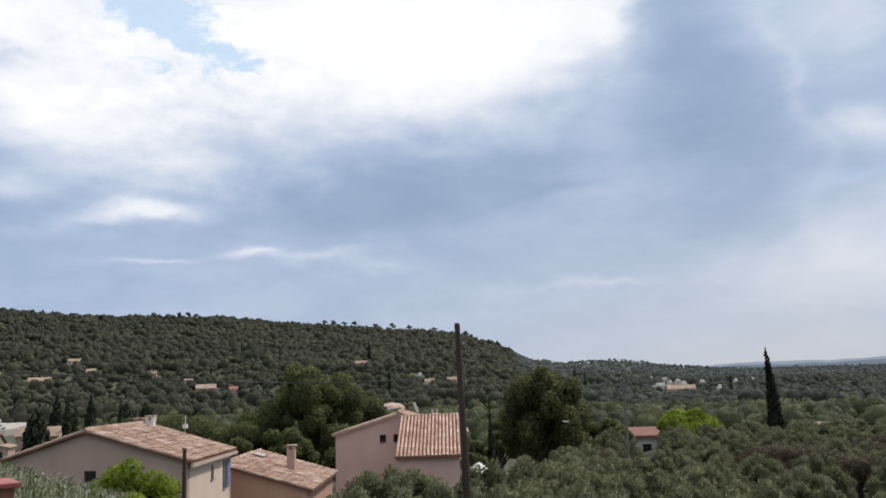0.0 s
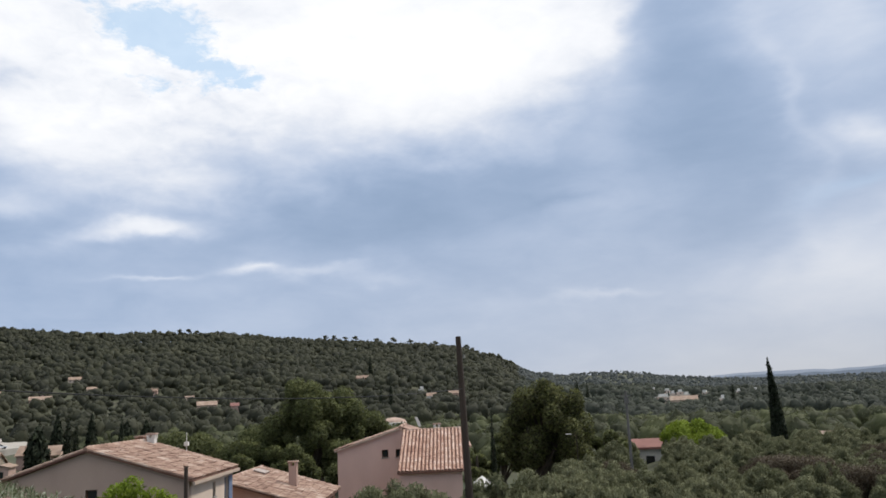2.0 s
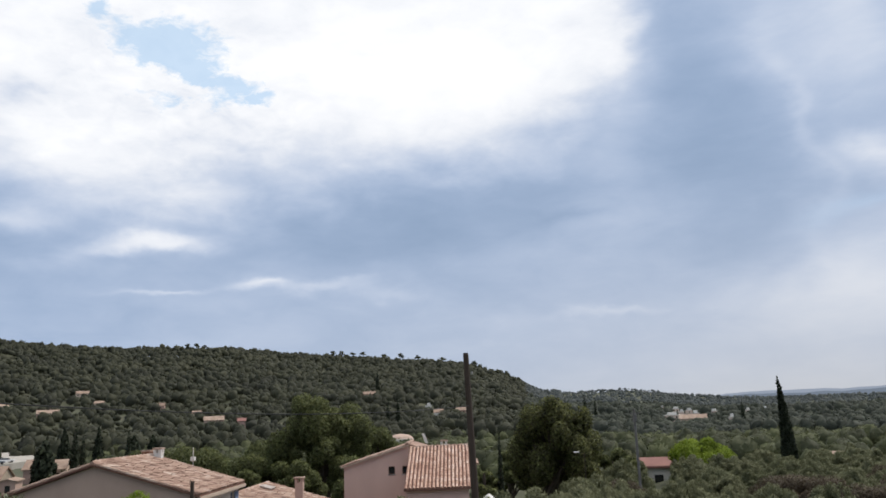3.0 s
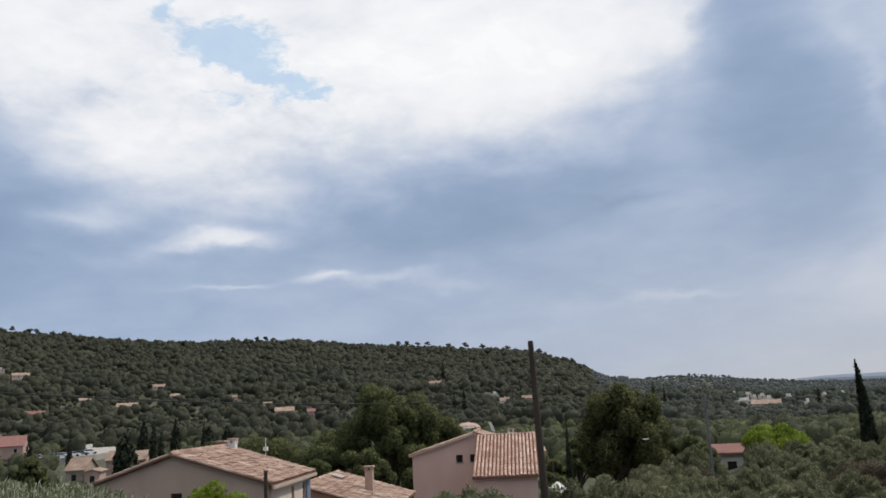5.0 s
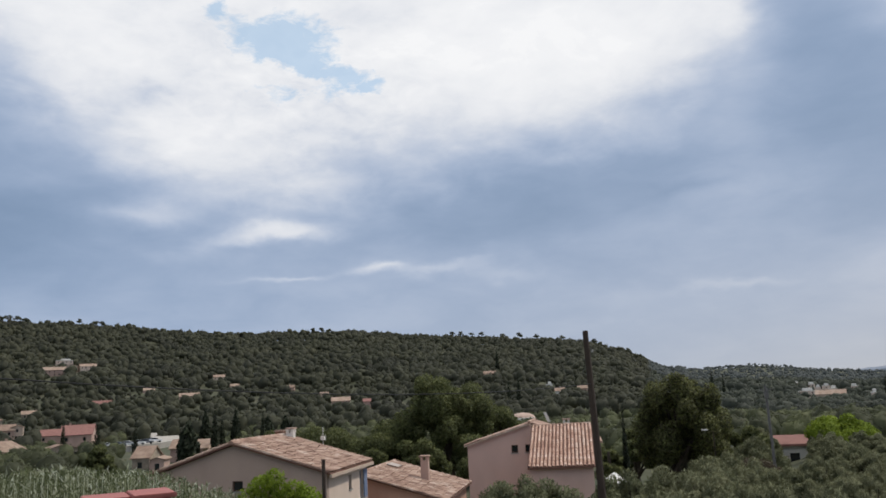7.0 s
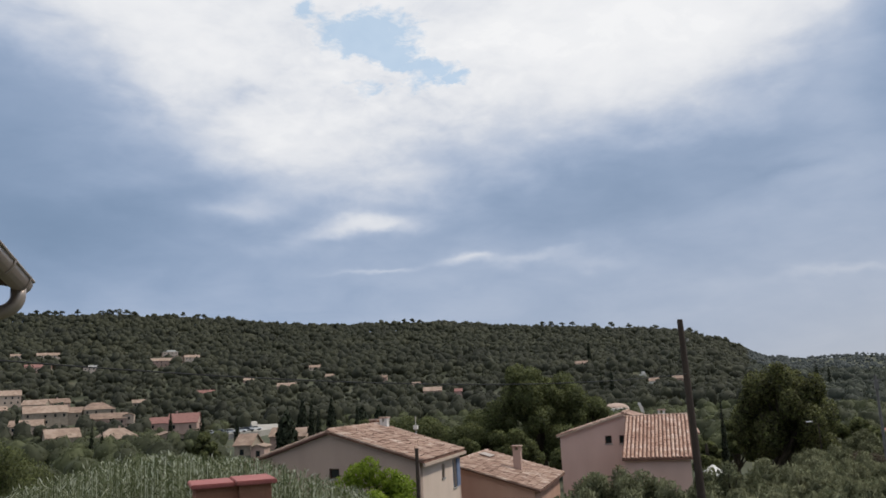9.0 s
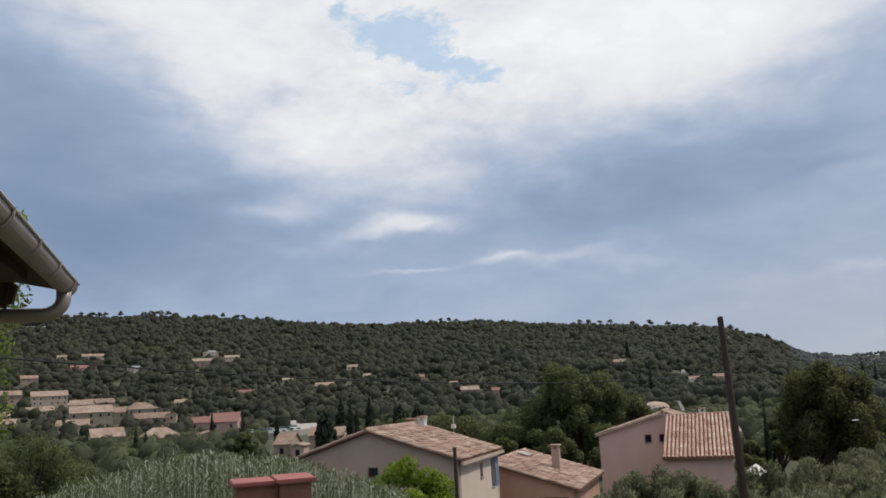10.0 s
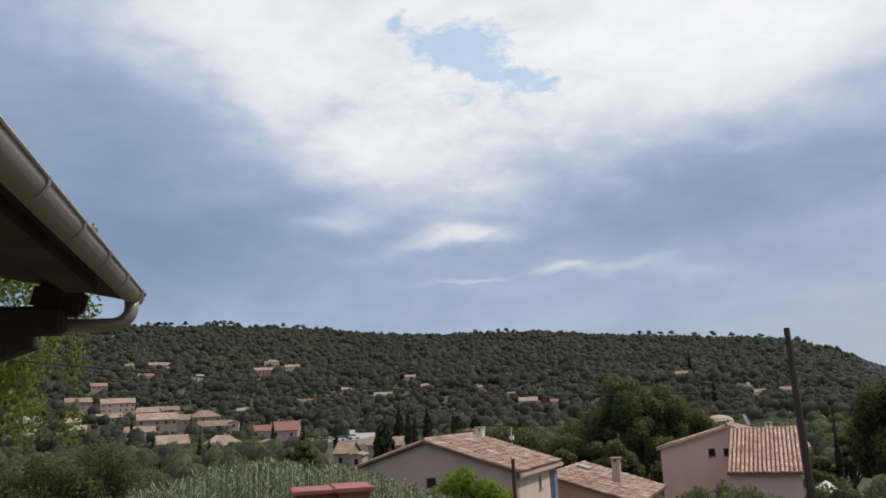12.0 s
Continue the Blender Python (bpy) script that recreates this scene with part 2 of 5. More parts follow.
M = {
    "ground": surface("dry_grass_ground", [(0.045, 0.055, 0.028), (0.068, 0.072, 0.042), (0.105, 0.098, 0.062)], 0.06, 0.95, 0.3, 1.3),
    "pink": surface("pink_render", [(0.40, 0.27, 0.22), (0.50, 0.35, 0.29)], 0.8, 0.9, 0.1, 30, streak=0.4),
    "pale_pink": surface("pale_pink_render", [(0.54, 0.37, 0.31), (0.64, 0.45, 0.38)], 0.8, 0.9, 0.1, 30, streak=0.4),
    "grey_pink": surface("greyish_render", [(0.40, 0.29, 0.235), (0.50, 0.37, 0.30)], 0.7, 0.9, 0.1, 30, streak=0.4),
    "cream": surface("cream_render", [(0.44, 0.335, 0.265), (0.57, 0.45, 0.36)], 0.6, 0.9, 0.1, 20, streak=0.4),
    "pale_cream": surface("pale_cream_render", [(0.60, 0.475, 0.385), (0.72, 0.585, 0.485)], 0.6, 0.9, 0.1, 20, streak=0.4),
    "stone": surface("stone_wall", [(0.26, 0.21, 0.16), (0.42, 0.35, 0.27)], 1.2, 0.9, 0.3, 6),
    "white": surface("white_render", [(0.62, 0.59, 0.54), (0.76, 0.74, 0.70)], 0.6, 0.85, 0.1, 20),
    "tile": surface("canal_tiles", [(0.175, 0.105, 0.08), (0.295, 0.187, 0.14), (0.385, 0.262, 0.20), (0.51, 0.395, 0.325)], 1.5, 0.85, 0.3, 22, vary=0.3, island=True),
    "old_tile": surface("faded_tiles", [(0.19, 0.125, 0.092), (0.285, 0.20, 0.15), (0.40, 0.30, 0.235)], 0.5, 0.85, 0.3, 5, vary=0.25),
    # dark slab colour paints in the shade of the channels between tile rows
    "roof_under": surface("painted_shade_under_tiles", [(0.12, 0.06, 0.045), (0.20, 0.11, 0.08)], 2, 0.9, 0.2, 30),
    "row_tile": surface("pale_tile_rows", [(0.34, 0.19, 0.14), (0.52, 0.33, 0.25), (0.68, 0.52, 0.43)], 1.2, 0.85, 0.3, 22, vary=0.2, island=True),
    "warm_pink": surface("warm_pink_render", [(0.46, 0.27, 0.20), (0.56, 0.35, 0.26)], 0.8, 0.9, 0.1, 30, streak=0.4),
    "car_white": surface("white_car_paint", [(0.72, 0.72, 0.72), (0.8, 0.8, 0.8)], 2, 0.25, 0.0, spec=0.5),
    "car_grey": surface("grey_car_paint", [(0.16, 0.17, 0.19), (0.2, 0.21, 0.23)], 2, 0.25, 0.0, spec=0.5),
    "rubber": surface("tyre_rubber", [(0.015, 0.015, 0.015), (0.03, 0.03, 0.03)], 8, 0.9, 0.1),
    "redtile": surface("red_tiles", [(0.21, 0.10, 0.086), (0.30, 0.15, 0.125)], 1.0, 0.8, 0.2, 18, vary=0.2, island=True),
    "wood": surface("dark_stained_wood", [(0.060, 0.032, 0.024), (0.115, 0.064, 0.048)], 3, 0.7, 0.3, 60, streak=0.1),
    "pole": surface("weathered_pole_wood", [(0.036, 0.025, 0.019), (0.085, 0.062, 0.048)], 5, 0.85, 0.5, 60, streak=0.08),
    "zinc": surface("zinc_sheet", [(0.36, 0.295, 0.25), (0.49, 0.41, 0.355)], 3, 0.45, 0.05, 30, metal=0.5, spec=0.5),
    "concrete": surface("concrete", [(0.25, 0.24, 0.22), (0.38, 0.36, 0.33)], 3, 0.9, 0.2, 40),
    "grey_post": surface("weathered_concrete", [(0.11, 0.105, 0.10), (0.18, 0.175, 0.165)], 3, 0.9, 0.2, 40),
    "brick_red": surface("red_coping", [(0.27, 0.075, 0.065), (0.38, 0.12, 0.10)], 4, 0.6, 0.15, 50, spec=0.5),
    "terracotta": surface("terracotta_render", [(0.24, 0.11, 0.07), (0.33, 0.17, 0.11)], 4, 0.85, 0.25, 50),
    "bark": surface("bark", [(0.04, 0.033, 0.026), (0.11, 0.09, 0.07)], 4, 0.95, 0.6, 30, streak=0.3),
    "dark": surface("dark_opening", [(0.012, 0.012, 0.013), (0.03, 0.03, 0.03)], 3, 0.5, 0.0),
    "blue": surface("blue_shutter_paint", [(0.13, 0.17, 0.27), (0.20, 0.25, 0.36)], 4, 0.6, 0.1, 40),
    "brown": surface("brown_window_wood", [(0.09, 0.045, 0.03), (0.14, 0.075, 0.05)], 6, 0.6, 0.2, 50),
    "cable": surface("black_cable", [(0.012, 0.012, 0.012), (0.02, 0.02, 0.02)], 5, 0.6, 0.0),
    "asphalt": surface("pale_road", [(0.31, 0.285, 0.25), (0.44, 0.41, 0.365)], 0.3, 0.9, 0.1, 4),
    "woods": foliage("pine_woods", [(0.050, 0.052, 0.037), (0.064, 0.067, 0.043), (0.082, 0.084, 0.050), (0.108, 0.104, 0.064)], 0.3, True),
    # distance haze is put into these leaf colours, paler and bluer than the hill's
    "woods_hazed": foliage("distant_woods", [(0.095, 0.108, 0.108), (0.112, 0.126, 0.12), (0.145, 0.155, 0.14)], 0.3, True),
    "valley": foliage("valley_woods", [(0.072, 0.078, 0.046), (0.105, 0.115, 0.060), (0.155, 0.17, 0.078)], 0.35, True),
    # a weaker share of distance haze in the leaf colour
    "valley_hazed": foliage("valley_floor_hazed_leaves", [(0.058, 0.066, 0.052), (0.080, 0.090, 0.066), (0.12, 0.128, 0.088)], 0.3, True),
    "holm": foliage("holm_oak_leaves", [(0.055, 0.055, 0.030), (0.105, 0.112, 0.046), (0.21, 0.225, 0.08)], 0.5),
    "oak": foliage("oak_leaves", [(0.080, 0.090, 0.042), (0.130, 0.146, 0.060), (0.20, 0.22, 0.088)], 0.5),
    "lime": foliage("bright_leaves", [(0.14, 0.20, 0.02), (0.22, 0.30, 0.035), (0.30, 0.38, 0.055)], 0.5),
    "olive": foliage("olive_leaves", [(0.102, 0.114, 0.060), (0.147, 0.159, 0.088), (0.205, 0.213, 0.121), (0.28, 0.285, 0.172)], 0.42, one_by_one=True),
    "pine": foliage("pine_needles", [(0.085, 0.09, 0.06), (0.11, 0.115, 0.075), (0.15, 0.155, 0.09)], 0.45),
    "plum": foliage("purple_leaves", [(0.075, 0.06, 0.045), (0.11, 0.085, 0.06), (0.14, 0.12, 0.08)], 0.35),
    "cypress": foliage("cypress_leaves", [(0.014, 0.020, 0.011), (0.030, 0.040, 0.020)], 0.15),
    "reed": foliage("reed_leaves", [(0.060, 0.075, 0.032), (0.12, 0.14, 0.062), (0.24, 0.26, 0.145), (0.70, 0.71, 0.56)], 0.4),
    "birch": foliage("birch_leaves", [(0.14, 0.18, 0.03), (0.21, 0.26, 0.055), (0.29, 0.33, 0.10)], 0.55),
}
glass, gt, gb = material("window_glass")
gb.inputs["Base Color"].default_value = (0.015, 0.018, 0.022, 1)
gb.inputs["Roughness"].default_value, gb.inputs["Specular IOR Level"].default_value = 0.06, 0.6
M["glass"] = glass
# haze over the far hills is added as bluish surface emission
haze, ht, hb = material("haze_glow")
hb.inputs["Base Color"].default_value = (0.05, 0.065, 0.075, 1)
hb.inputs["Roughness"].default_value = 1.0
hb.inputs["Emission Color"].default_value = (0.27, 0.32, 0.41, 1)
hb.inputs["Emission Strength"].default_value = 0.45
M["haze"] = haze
# farthest range: stronger emission in place of thicker haze
paler, pt, pb = material("pale_haze_glow")
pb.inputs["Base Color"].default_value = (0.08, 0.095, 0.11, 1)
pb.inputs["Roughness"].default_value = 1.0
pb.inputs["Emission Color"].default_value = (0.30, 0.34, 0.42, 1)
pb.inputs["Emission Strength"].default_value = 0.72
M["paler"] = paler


# ---- building blocks ----
def mesh_object(name, verts, faces, mat, parent=None, label="", tint=None, smooth=False):
    me = bpy.data.meshes.new(name)
    me.from_pydata(verts, [], faces)
    me.materials.append(M[mat])
    if tint is not None:
        me.attributes.new("tint", "FLOAT", "POINT").data.foreach_set("value", tint)
    if smooth:
        me.polygons.foreach_set("use_smooth", [True] * len(me.polygons))
    ob = new(name, me)
    if parent:
        ob.parent = parent
    if label:
        tagged(ob, label)
    return ob


def part(name, bm, mat, parent=None, label="", smooth=False):
    bmesh.ops.recalc_face_normals(bm, faces=bm.faces)
    me = bpy.data.meshes.new(name)
    bm.to_mesh(me)
    bm.free()
    me.materials.append(M[mat])
    if smooth:
        me.polygons.foreach_set("use_smooth", [True] * len(me.polygons))
    ob = new(name, me)
    if parent:
        ob.parent = parent
    if label:
        tagged(ob, label)
    return ob


def thing(name, at, label, category, group="", turn=0.0):
    e = new(name)
    e.empty_display_size = 0.3
    e.matrix_world = Matrix.Translation(at) @ pose(0, 0, 0, 0, 0, turn)
    return tagged(e, label, category, group)


def box(bm, x0, x1, y0, y1, z0, z1):
    v = [bm.verts.new((x, y, z)) for x in (x0, x1) for y in (y0, y1) for z in (z0, z1)]
    for f in ((0, 1, 3, 2), (4, 6, 7, 5), (0, 4, 5, 1), (2, 3, 7, 6), (0, 2, 6, 4), (1, 5, 7, 3)):
        bm.faces.new([v[i] for i in f])


def obox(bm, p, u, w, n, a0, a1, b0, b1, c0, c1):
    """A box with its edges along u, w and n from the point p."""
    v = [bm.verts.new(Vector(p) + Vector(u) * a + Vector(w) * b + Vector(n) * c) for a in (a0, a1) for b in (b0, b1) for c in (c0, c1)]
    for f in ((0, 1, 3, 2), (4, 6, 7, 5), (0, 4, 5, 1), (2, 3, 7, 6), (0, 2, 6, 4), (1, 5, 7, 3)):
        bm.faces.new([v[i] for i in f])


def panel(bm, p, u, n, length, z0, z1, thick, holes=()):
    """An upright wall from p along u, its outer face towards n, with rectangular holes (a0, b0, a1, b1)."""
    xs = sorted({0, length, *[h[0] for h in holes], *[h[2] for h in holes]})
    zs = sorted({z0, z1, *[h[1] for h in holes], *[h[3] for h in holes]})
    for a0, a1 in zip(xs, xs[1:]):
        for b0, b1 in zip(zs, zs[1:]):
            ca, cb = (a0 + a1) / 2, (b0 + b1) / 2
            if not any(h[0] < ca < h[2] and h[1] < cb < h[3] for h in holes):
                obox(bm, p, u, (0, 0, 1), n, a0, a1, b0, b1, -thick, 0)


def prism(bm, outline, shift):
    """A plate: an outline of points, pushed along shift."""
    a = [bm.verts.new(p) for p in outline]
    b = [bm.verts.new(Vector(p) + Vector(shift)) for p in outline]
    bm.faces.new(a)
    bm.faces.new(b[::-1])
    for i in range(len(a)):
        j = (i + 1) % len(a)
        bm.faces.new((a[i], a[j], b[j], b[i]))


def tube(bm, pts, radii, sides=8, cap=True):
    rings, a = [], None
    for i, p in enumerate(pts):
        p = Vector(p)
        d = (Vector(pts[min(i + 1, len(pts) - 1)]) - Vector(pts[max(i - 1, 0)])).normalized()
        a = (d.orthogonal() if a is None else a - d * a.dot(d)).normalized()
        b = d.cross(a)
        rings.append([bm.verts.new(p + (a * math.cos(q) + b * math.sin(q)) * radii[i]) for q in (2 * math.pi * k / sides for k in range(sides))])
    for r, s in zip(rings, rings[1:]):
        for k in range(sides):
            bm.faces.new((r[k], r[(k + 1) % sides], s[(k + 1) % sides], s[k]))
    if cap:
        bm.faces.new(rings[0][::-1])
        bm.faces.new(rings[-1])


def polar(az, d, z=0.0):
    return Vector((d * math.sin(radians(az)), d * math.cos(radians(az)), z))


def ridge_el(az):
    """How high the skyline of the woods stands, in degrees, towards the bearing az."""
    return float(np.interp(az, [-180, -110, -60, -46, -38, -32, -26, -16, -11, -8.7, -4, 0, 3, 4.9, 6, 8, 12, 15, 20, 30, 60, 180],
                           [2, 5, 6.5, 6.35, 6.35, 6.0, 5.4, 5.25, 4.7, 4.55, 4.15, 3.7, 2.95, 1.95, 1.55, 1.5, 1.55, 1.0, 0.6, 0.5, 1, 2]))


def ground(az, d):
    """Height of the land at bearing az (degrees) and distance d from the terrace."""
    left = float(np.interp(d, [0, 2.5, 4, 8, 16, 30, 45, 70, 120, 250, 380], [0, 0, -1.5, -2.6, -4, -5.2, -6.5, -7.5, -9, -8.5, -7.5]))
    right = float(np.interp(d, [0, 2.5, 4, 8, 16, 30, 60, 90, 130, 250, 400], [0, 0, -1.5, -2.4, -3.4, -3.8, -4.6, -5.5, -9, -11, -12]))
    k = min(max((az - 6) / 8, 0), 1) if az < 120 else min(max((180 - az) / 60, 0), 1)
    z = left + (right - left) * k
    far = float(np.interp(az, [-180, 2, 8, 60, 180], [1250, 1250, 2100, 2100, 1250]))
    crest = EYE + far * math.tan(math.radians(ridge_el(az))) - 6.5
    s = min(max((d - 330) / (far - 330), 0), 1)
    z += (crest - z) * s ** 1.5
    return z - max(0, d - far) * 0.04


def land(x, y):
    return ground(math.degrees(math.atan2(x, y)), math.hypot(x, y))


# ---- the land ----
def build_land():
    azs = np.concatenate([np.arange(-180, -66, 6.0), np.arange(-66, 40, 1.0), np.arange(40, 180, 6.0)])
    ds = np.concatenate([[0.0, 2.5, 3.0, 4.0], np.geomspace(5, 4800, 70)])
    verts = [(d * math.sin(radians(a)), d * math.cos(radians(a)),
              ground(a, d) + (0.12 * noise.noise((d * math.sin(radians(a)) * 0.15, d * math.cos(radians(a)) * 0.15, 0)) * min(d / 12, 8) if d > 5 else 0)) for d in ds for a in azs]
    n = len(azs)
    faces = [(i * n + j, i * n + (j + 1) % n, (i + 1) * n + (j + 1) % n, (i + 1) * n + j) for i in range(len(ds) - 1) for j in range(n)]
    return tagged(mesh_object("ground", verts, faces, "ground", smooth=True), "dry grassy hillside falling to a wooded valley", "ground", kind="structure")


build_land()


def build_distance():
    """Ranges at the end of the valley, their haze a bluish glow of the surface."""
    rng = random.Random(4)
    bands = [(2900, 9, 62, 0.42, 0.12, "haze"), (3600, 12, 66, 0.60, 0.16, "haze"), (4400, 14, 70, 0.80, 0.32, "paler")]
    for d, a0, a1, e0, wob, tone in bands:
        verts, faces = [], []
        az_list = np.arange(a0, a1, 0.5)
        for a in az_list:
            e = e0 + wob * noise.noise((a * 0.13, d * 0.01, 3)) + 0.06 * noise.noise((a * 0.9, d, 1)) + 0.30 * min(max((a - 22) / 8, 0), 1)
            e *= min(1, (a - a0) / 5 + 0.2)
            top = EYE + d * math.tan(radians(e))
            verts += [tuple(polar(a, d, -160)), tuple(polar(a, d + 40, top)), tuple(polar(a, d + 400, -160))]
        for i in range(len(az_list) - 1):
            p, q = 3 * i, 3 * i + 3
            faces += [(p, q, q + 1, p + 1), (p + 1, q + 1, q + 2, p + 2)]
        tagged(mesh_object("distant_hills", verts, faces, tone, smooth=True), "hills at the end of the valley, blue haze added as glow", "hills", kind="structure")


build_distance()

# ---- houses ----
def canal_tiles(parent, corner, along, down, length, run, pitch=0.24, fat=1.0, course=0.40, mat="tile", seed=0, name="roof_tiles"):
    """Rows of half-round clay tiles: corner is the upper corner, along runs with the ridge, down falls to the eave."""
    rng = random.Random(seed)
    along, down = Vector(along).normalized(), Vector(down).normalized()
    up = along.cross(down)
    if up.z < 0:
        up = -up
    verts, faces = [], []
    rows, courses = max(1, int(length / pitch)), max(1, int(run / course))
    pitch, course = length / rows, run / courses
    for i in range(rows):
        slip = rng.uniform(-0.45, 0.1) * course
        for j in range(courses + 1):
            a0, a1 = max(0, j * course + slip), min(run, (j + 1) * course * 1.0 + slip + 0.03)
            if a1 - a0 < 0.05:
                continue
            c = Vector(corner) + along * ((i + 0.5) * pitch + rng.uniform(-0.012, 0.012)) + down * a0
            lift, base = rng.uniform(0, 0.012), len(verts)
            for s, r, h in ((0, 0.32 * fat, 0.02), (a1 - a0, 0.39 * fat, 0.035)):
                for q in range(5):
                    a = math.pi * q / 4
                    verts.append(tuple(c + down * s + along * (math.cos(a) * pitch * r * 1.15) + up * (math.sin(a) * pitch * r + h + lift)))
            faces += [(base + q, base + q + 1, base + q + 6, base + q + 5) for q in range(4)]
    return tagged(mesh_object(name, verts, faces, mat, parent), kind="stuff")


def window(parent, p, u, n, a0, b0, a1, b1, shutters=None, depth=0.14, frame_mat="white"):
    """A framed pane set back in an opening of the wall that starts at p and runs along u."""
    w = thing_part("window", parent)
    bm = bmesh.new()
    f = 0.05
    for q in ((a0, a0 + f, b0, b1), (a1 - f, a1, b0, b1), (a0 + f, a1 - f, b0, b0 + f), (a0 + f, a1 - f, b1 - f, b1)):
        obox(bm, p, u, (0, 0, 1), n, q[0], q[1], q[2], q[3], -depth - 0.04, -depth + 0.02)
    part("window_frame", bm, frame_mat, w)
    bm = bmesh.new()
    obox(bm, p, u, (0, 0, 1), n, a0 + f, a1 - f, b0 + f, b1 - f, -depth - 0.02, -depth)
    part("pane", bm, "glass", w)
    bm = bmesh.new()
    obox(bm, p, u, (0, 0, 1), n, a0 - 0.05, a1 + 0.05, b0 - 0.06, b0, -depth, 0.05)
    part("sill", bm, "concrete", w)
    if shutters:
        half = (a1 - a0) / 2
        for s0 in (a0 - half, a1):
            bm = bmesh.new()
            obox(bm, p, u, (0, 0, 1), n, s0, s0 + half, b0, b1, 0.004, 0.04)
            part("shutter", bm, shutters, w)
    return w


def thing_part(name, parent):
    e = new(name)
    e.empty_display_size = 0.1
    e.parent = parent
    return e


def chimney(parent, x, y, z0, z1, w=0.5, mat="pink"):
    c = thing_part("chimney", parent)
    bm = bmesh.new()
    box(bm, x - w / 2, x + w / 2, y - w / 2, y + w / 2, z0, z1 - 0.28)
    part("stack", bm, mat, c)
    for sx in (-1, 1):
        for sy in (-1, 1):
            bm = bmesh.new()
            box(bm, x + sx * w * 0.36 - 0.07, x + sx * w * 0.36 + 0.07, y + sy * w * 0.36 - 0.07, y + sy * w * 0.36 + 0.07, z1 - 0.28, z1 - 0.08)
            part("cowl_post", bm, mat, c)
    bm = bmesh.new()
    box(bm, x - w * 0.65, x + w * 0.65, y - w * 0.65, y + w * 0.65, z1 - 0.08, z1)
    part("cowl_cap", bm, "tile", c)


def gable_block(h, x0, x1, y0, y1, z0, ze, zr, wall, roof, right_holes=(), front_holes=(), over=0.35, tiles=True, seed=1, sunlit_paint=None):
    """Four walls and a ridge that runs along y, in the thing's own axes."""
    xm, t = (x0 + x1) / 2, 0.3
    bm = bmesh.new()
    panel(bm, (x0, y0, 0), (1, 0, 0), (0, -1, 0), x1 - x0, z0, ze, t, front_holes)
    prism(bm, [(x0, y0, ze), (x1, y0, ze), (xm, y0, zr)], (0, t, 0))
    part("front_wall", bm, wall, h)
    bm = bmesh.new()
    panel(bm, (x1, y1, 0), (-1, 0, 0), (0, 1, 0), x1 - x0, z0, ze, t)
    prism(bm, [(x0, y1, ze), (x1, y1, ze), (xm, y1, zr)], (0, -t, 0))
    part("back_wall", bm, wall, h)
    # the right wall can take a paler colour that stands in for sunlight
    bm = bmesh.new()
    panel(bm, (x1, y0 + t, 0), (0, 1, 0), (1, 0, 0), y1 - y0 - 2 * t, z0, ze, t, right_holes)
    part("side_wall", bm, sunlit_paint or wall, h)
    bm = bmesh.new()
    panel(bm, (x0, y1 - t, 0), (0, -1, 0), (-1, 0, 0), y1 - y0 - 2 * t, z0, ze, t)
    part("side_wall", bm, wall, h)
    rise, half = zr - ze, xm - x0
    k = (half + over) / half
    for s in (-1, 1):
        top, low = Vector((xm, y0 - 0.2, zr + 0.03)), Vector((xm + s * half * k, y0 - 0.2, zr - rise * k + 0.03))
        bm = bmesh.new()
        prism(bm, [top, low, low + Vector((0, 0, 0.06)), top + Vector((0, 0, 0.06))], (0, y1 - y0 + 0.4, 0))
        part("roof_slab", bm, "roof_under", h)
        if tiles:
            canal_tiles(h, top + Vector((0, 0, 0.06)), (0, 1, 0), low - top, y1 - y0 + 0.4, (low - top).length, mat=roof, seed=seed + s)
    bm = bmesh.new()
    for i in range(int((y1 - y0 + 0.4) / 0.4)):
        y = y0 - 0.2 + i * 0.4
        tube(bm, [(xm, y, zr + 0.14), (xm, y + 0.43, zr + 0.17)], [0.10, 0.12], 8)
    part("ridge_tiles", bm, roof, h)


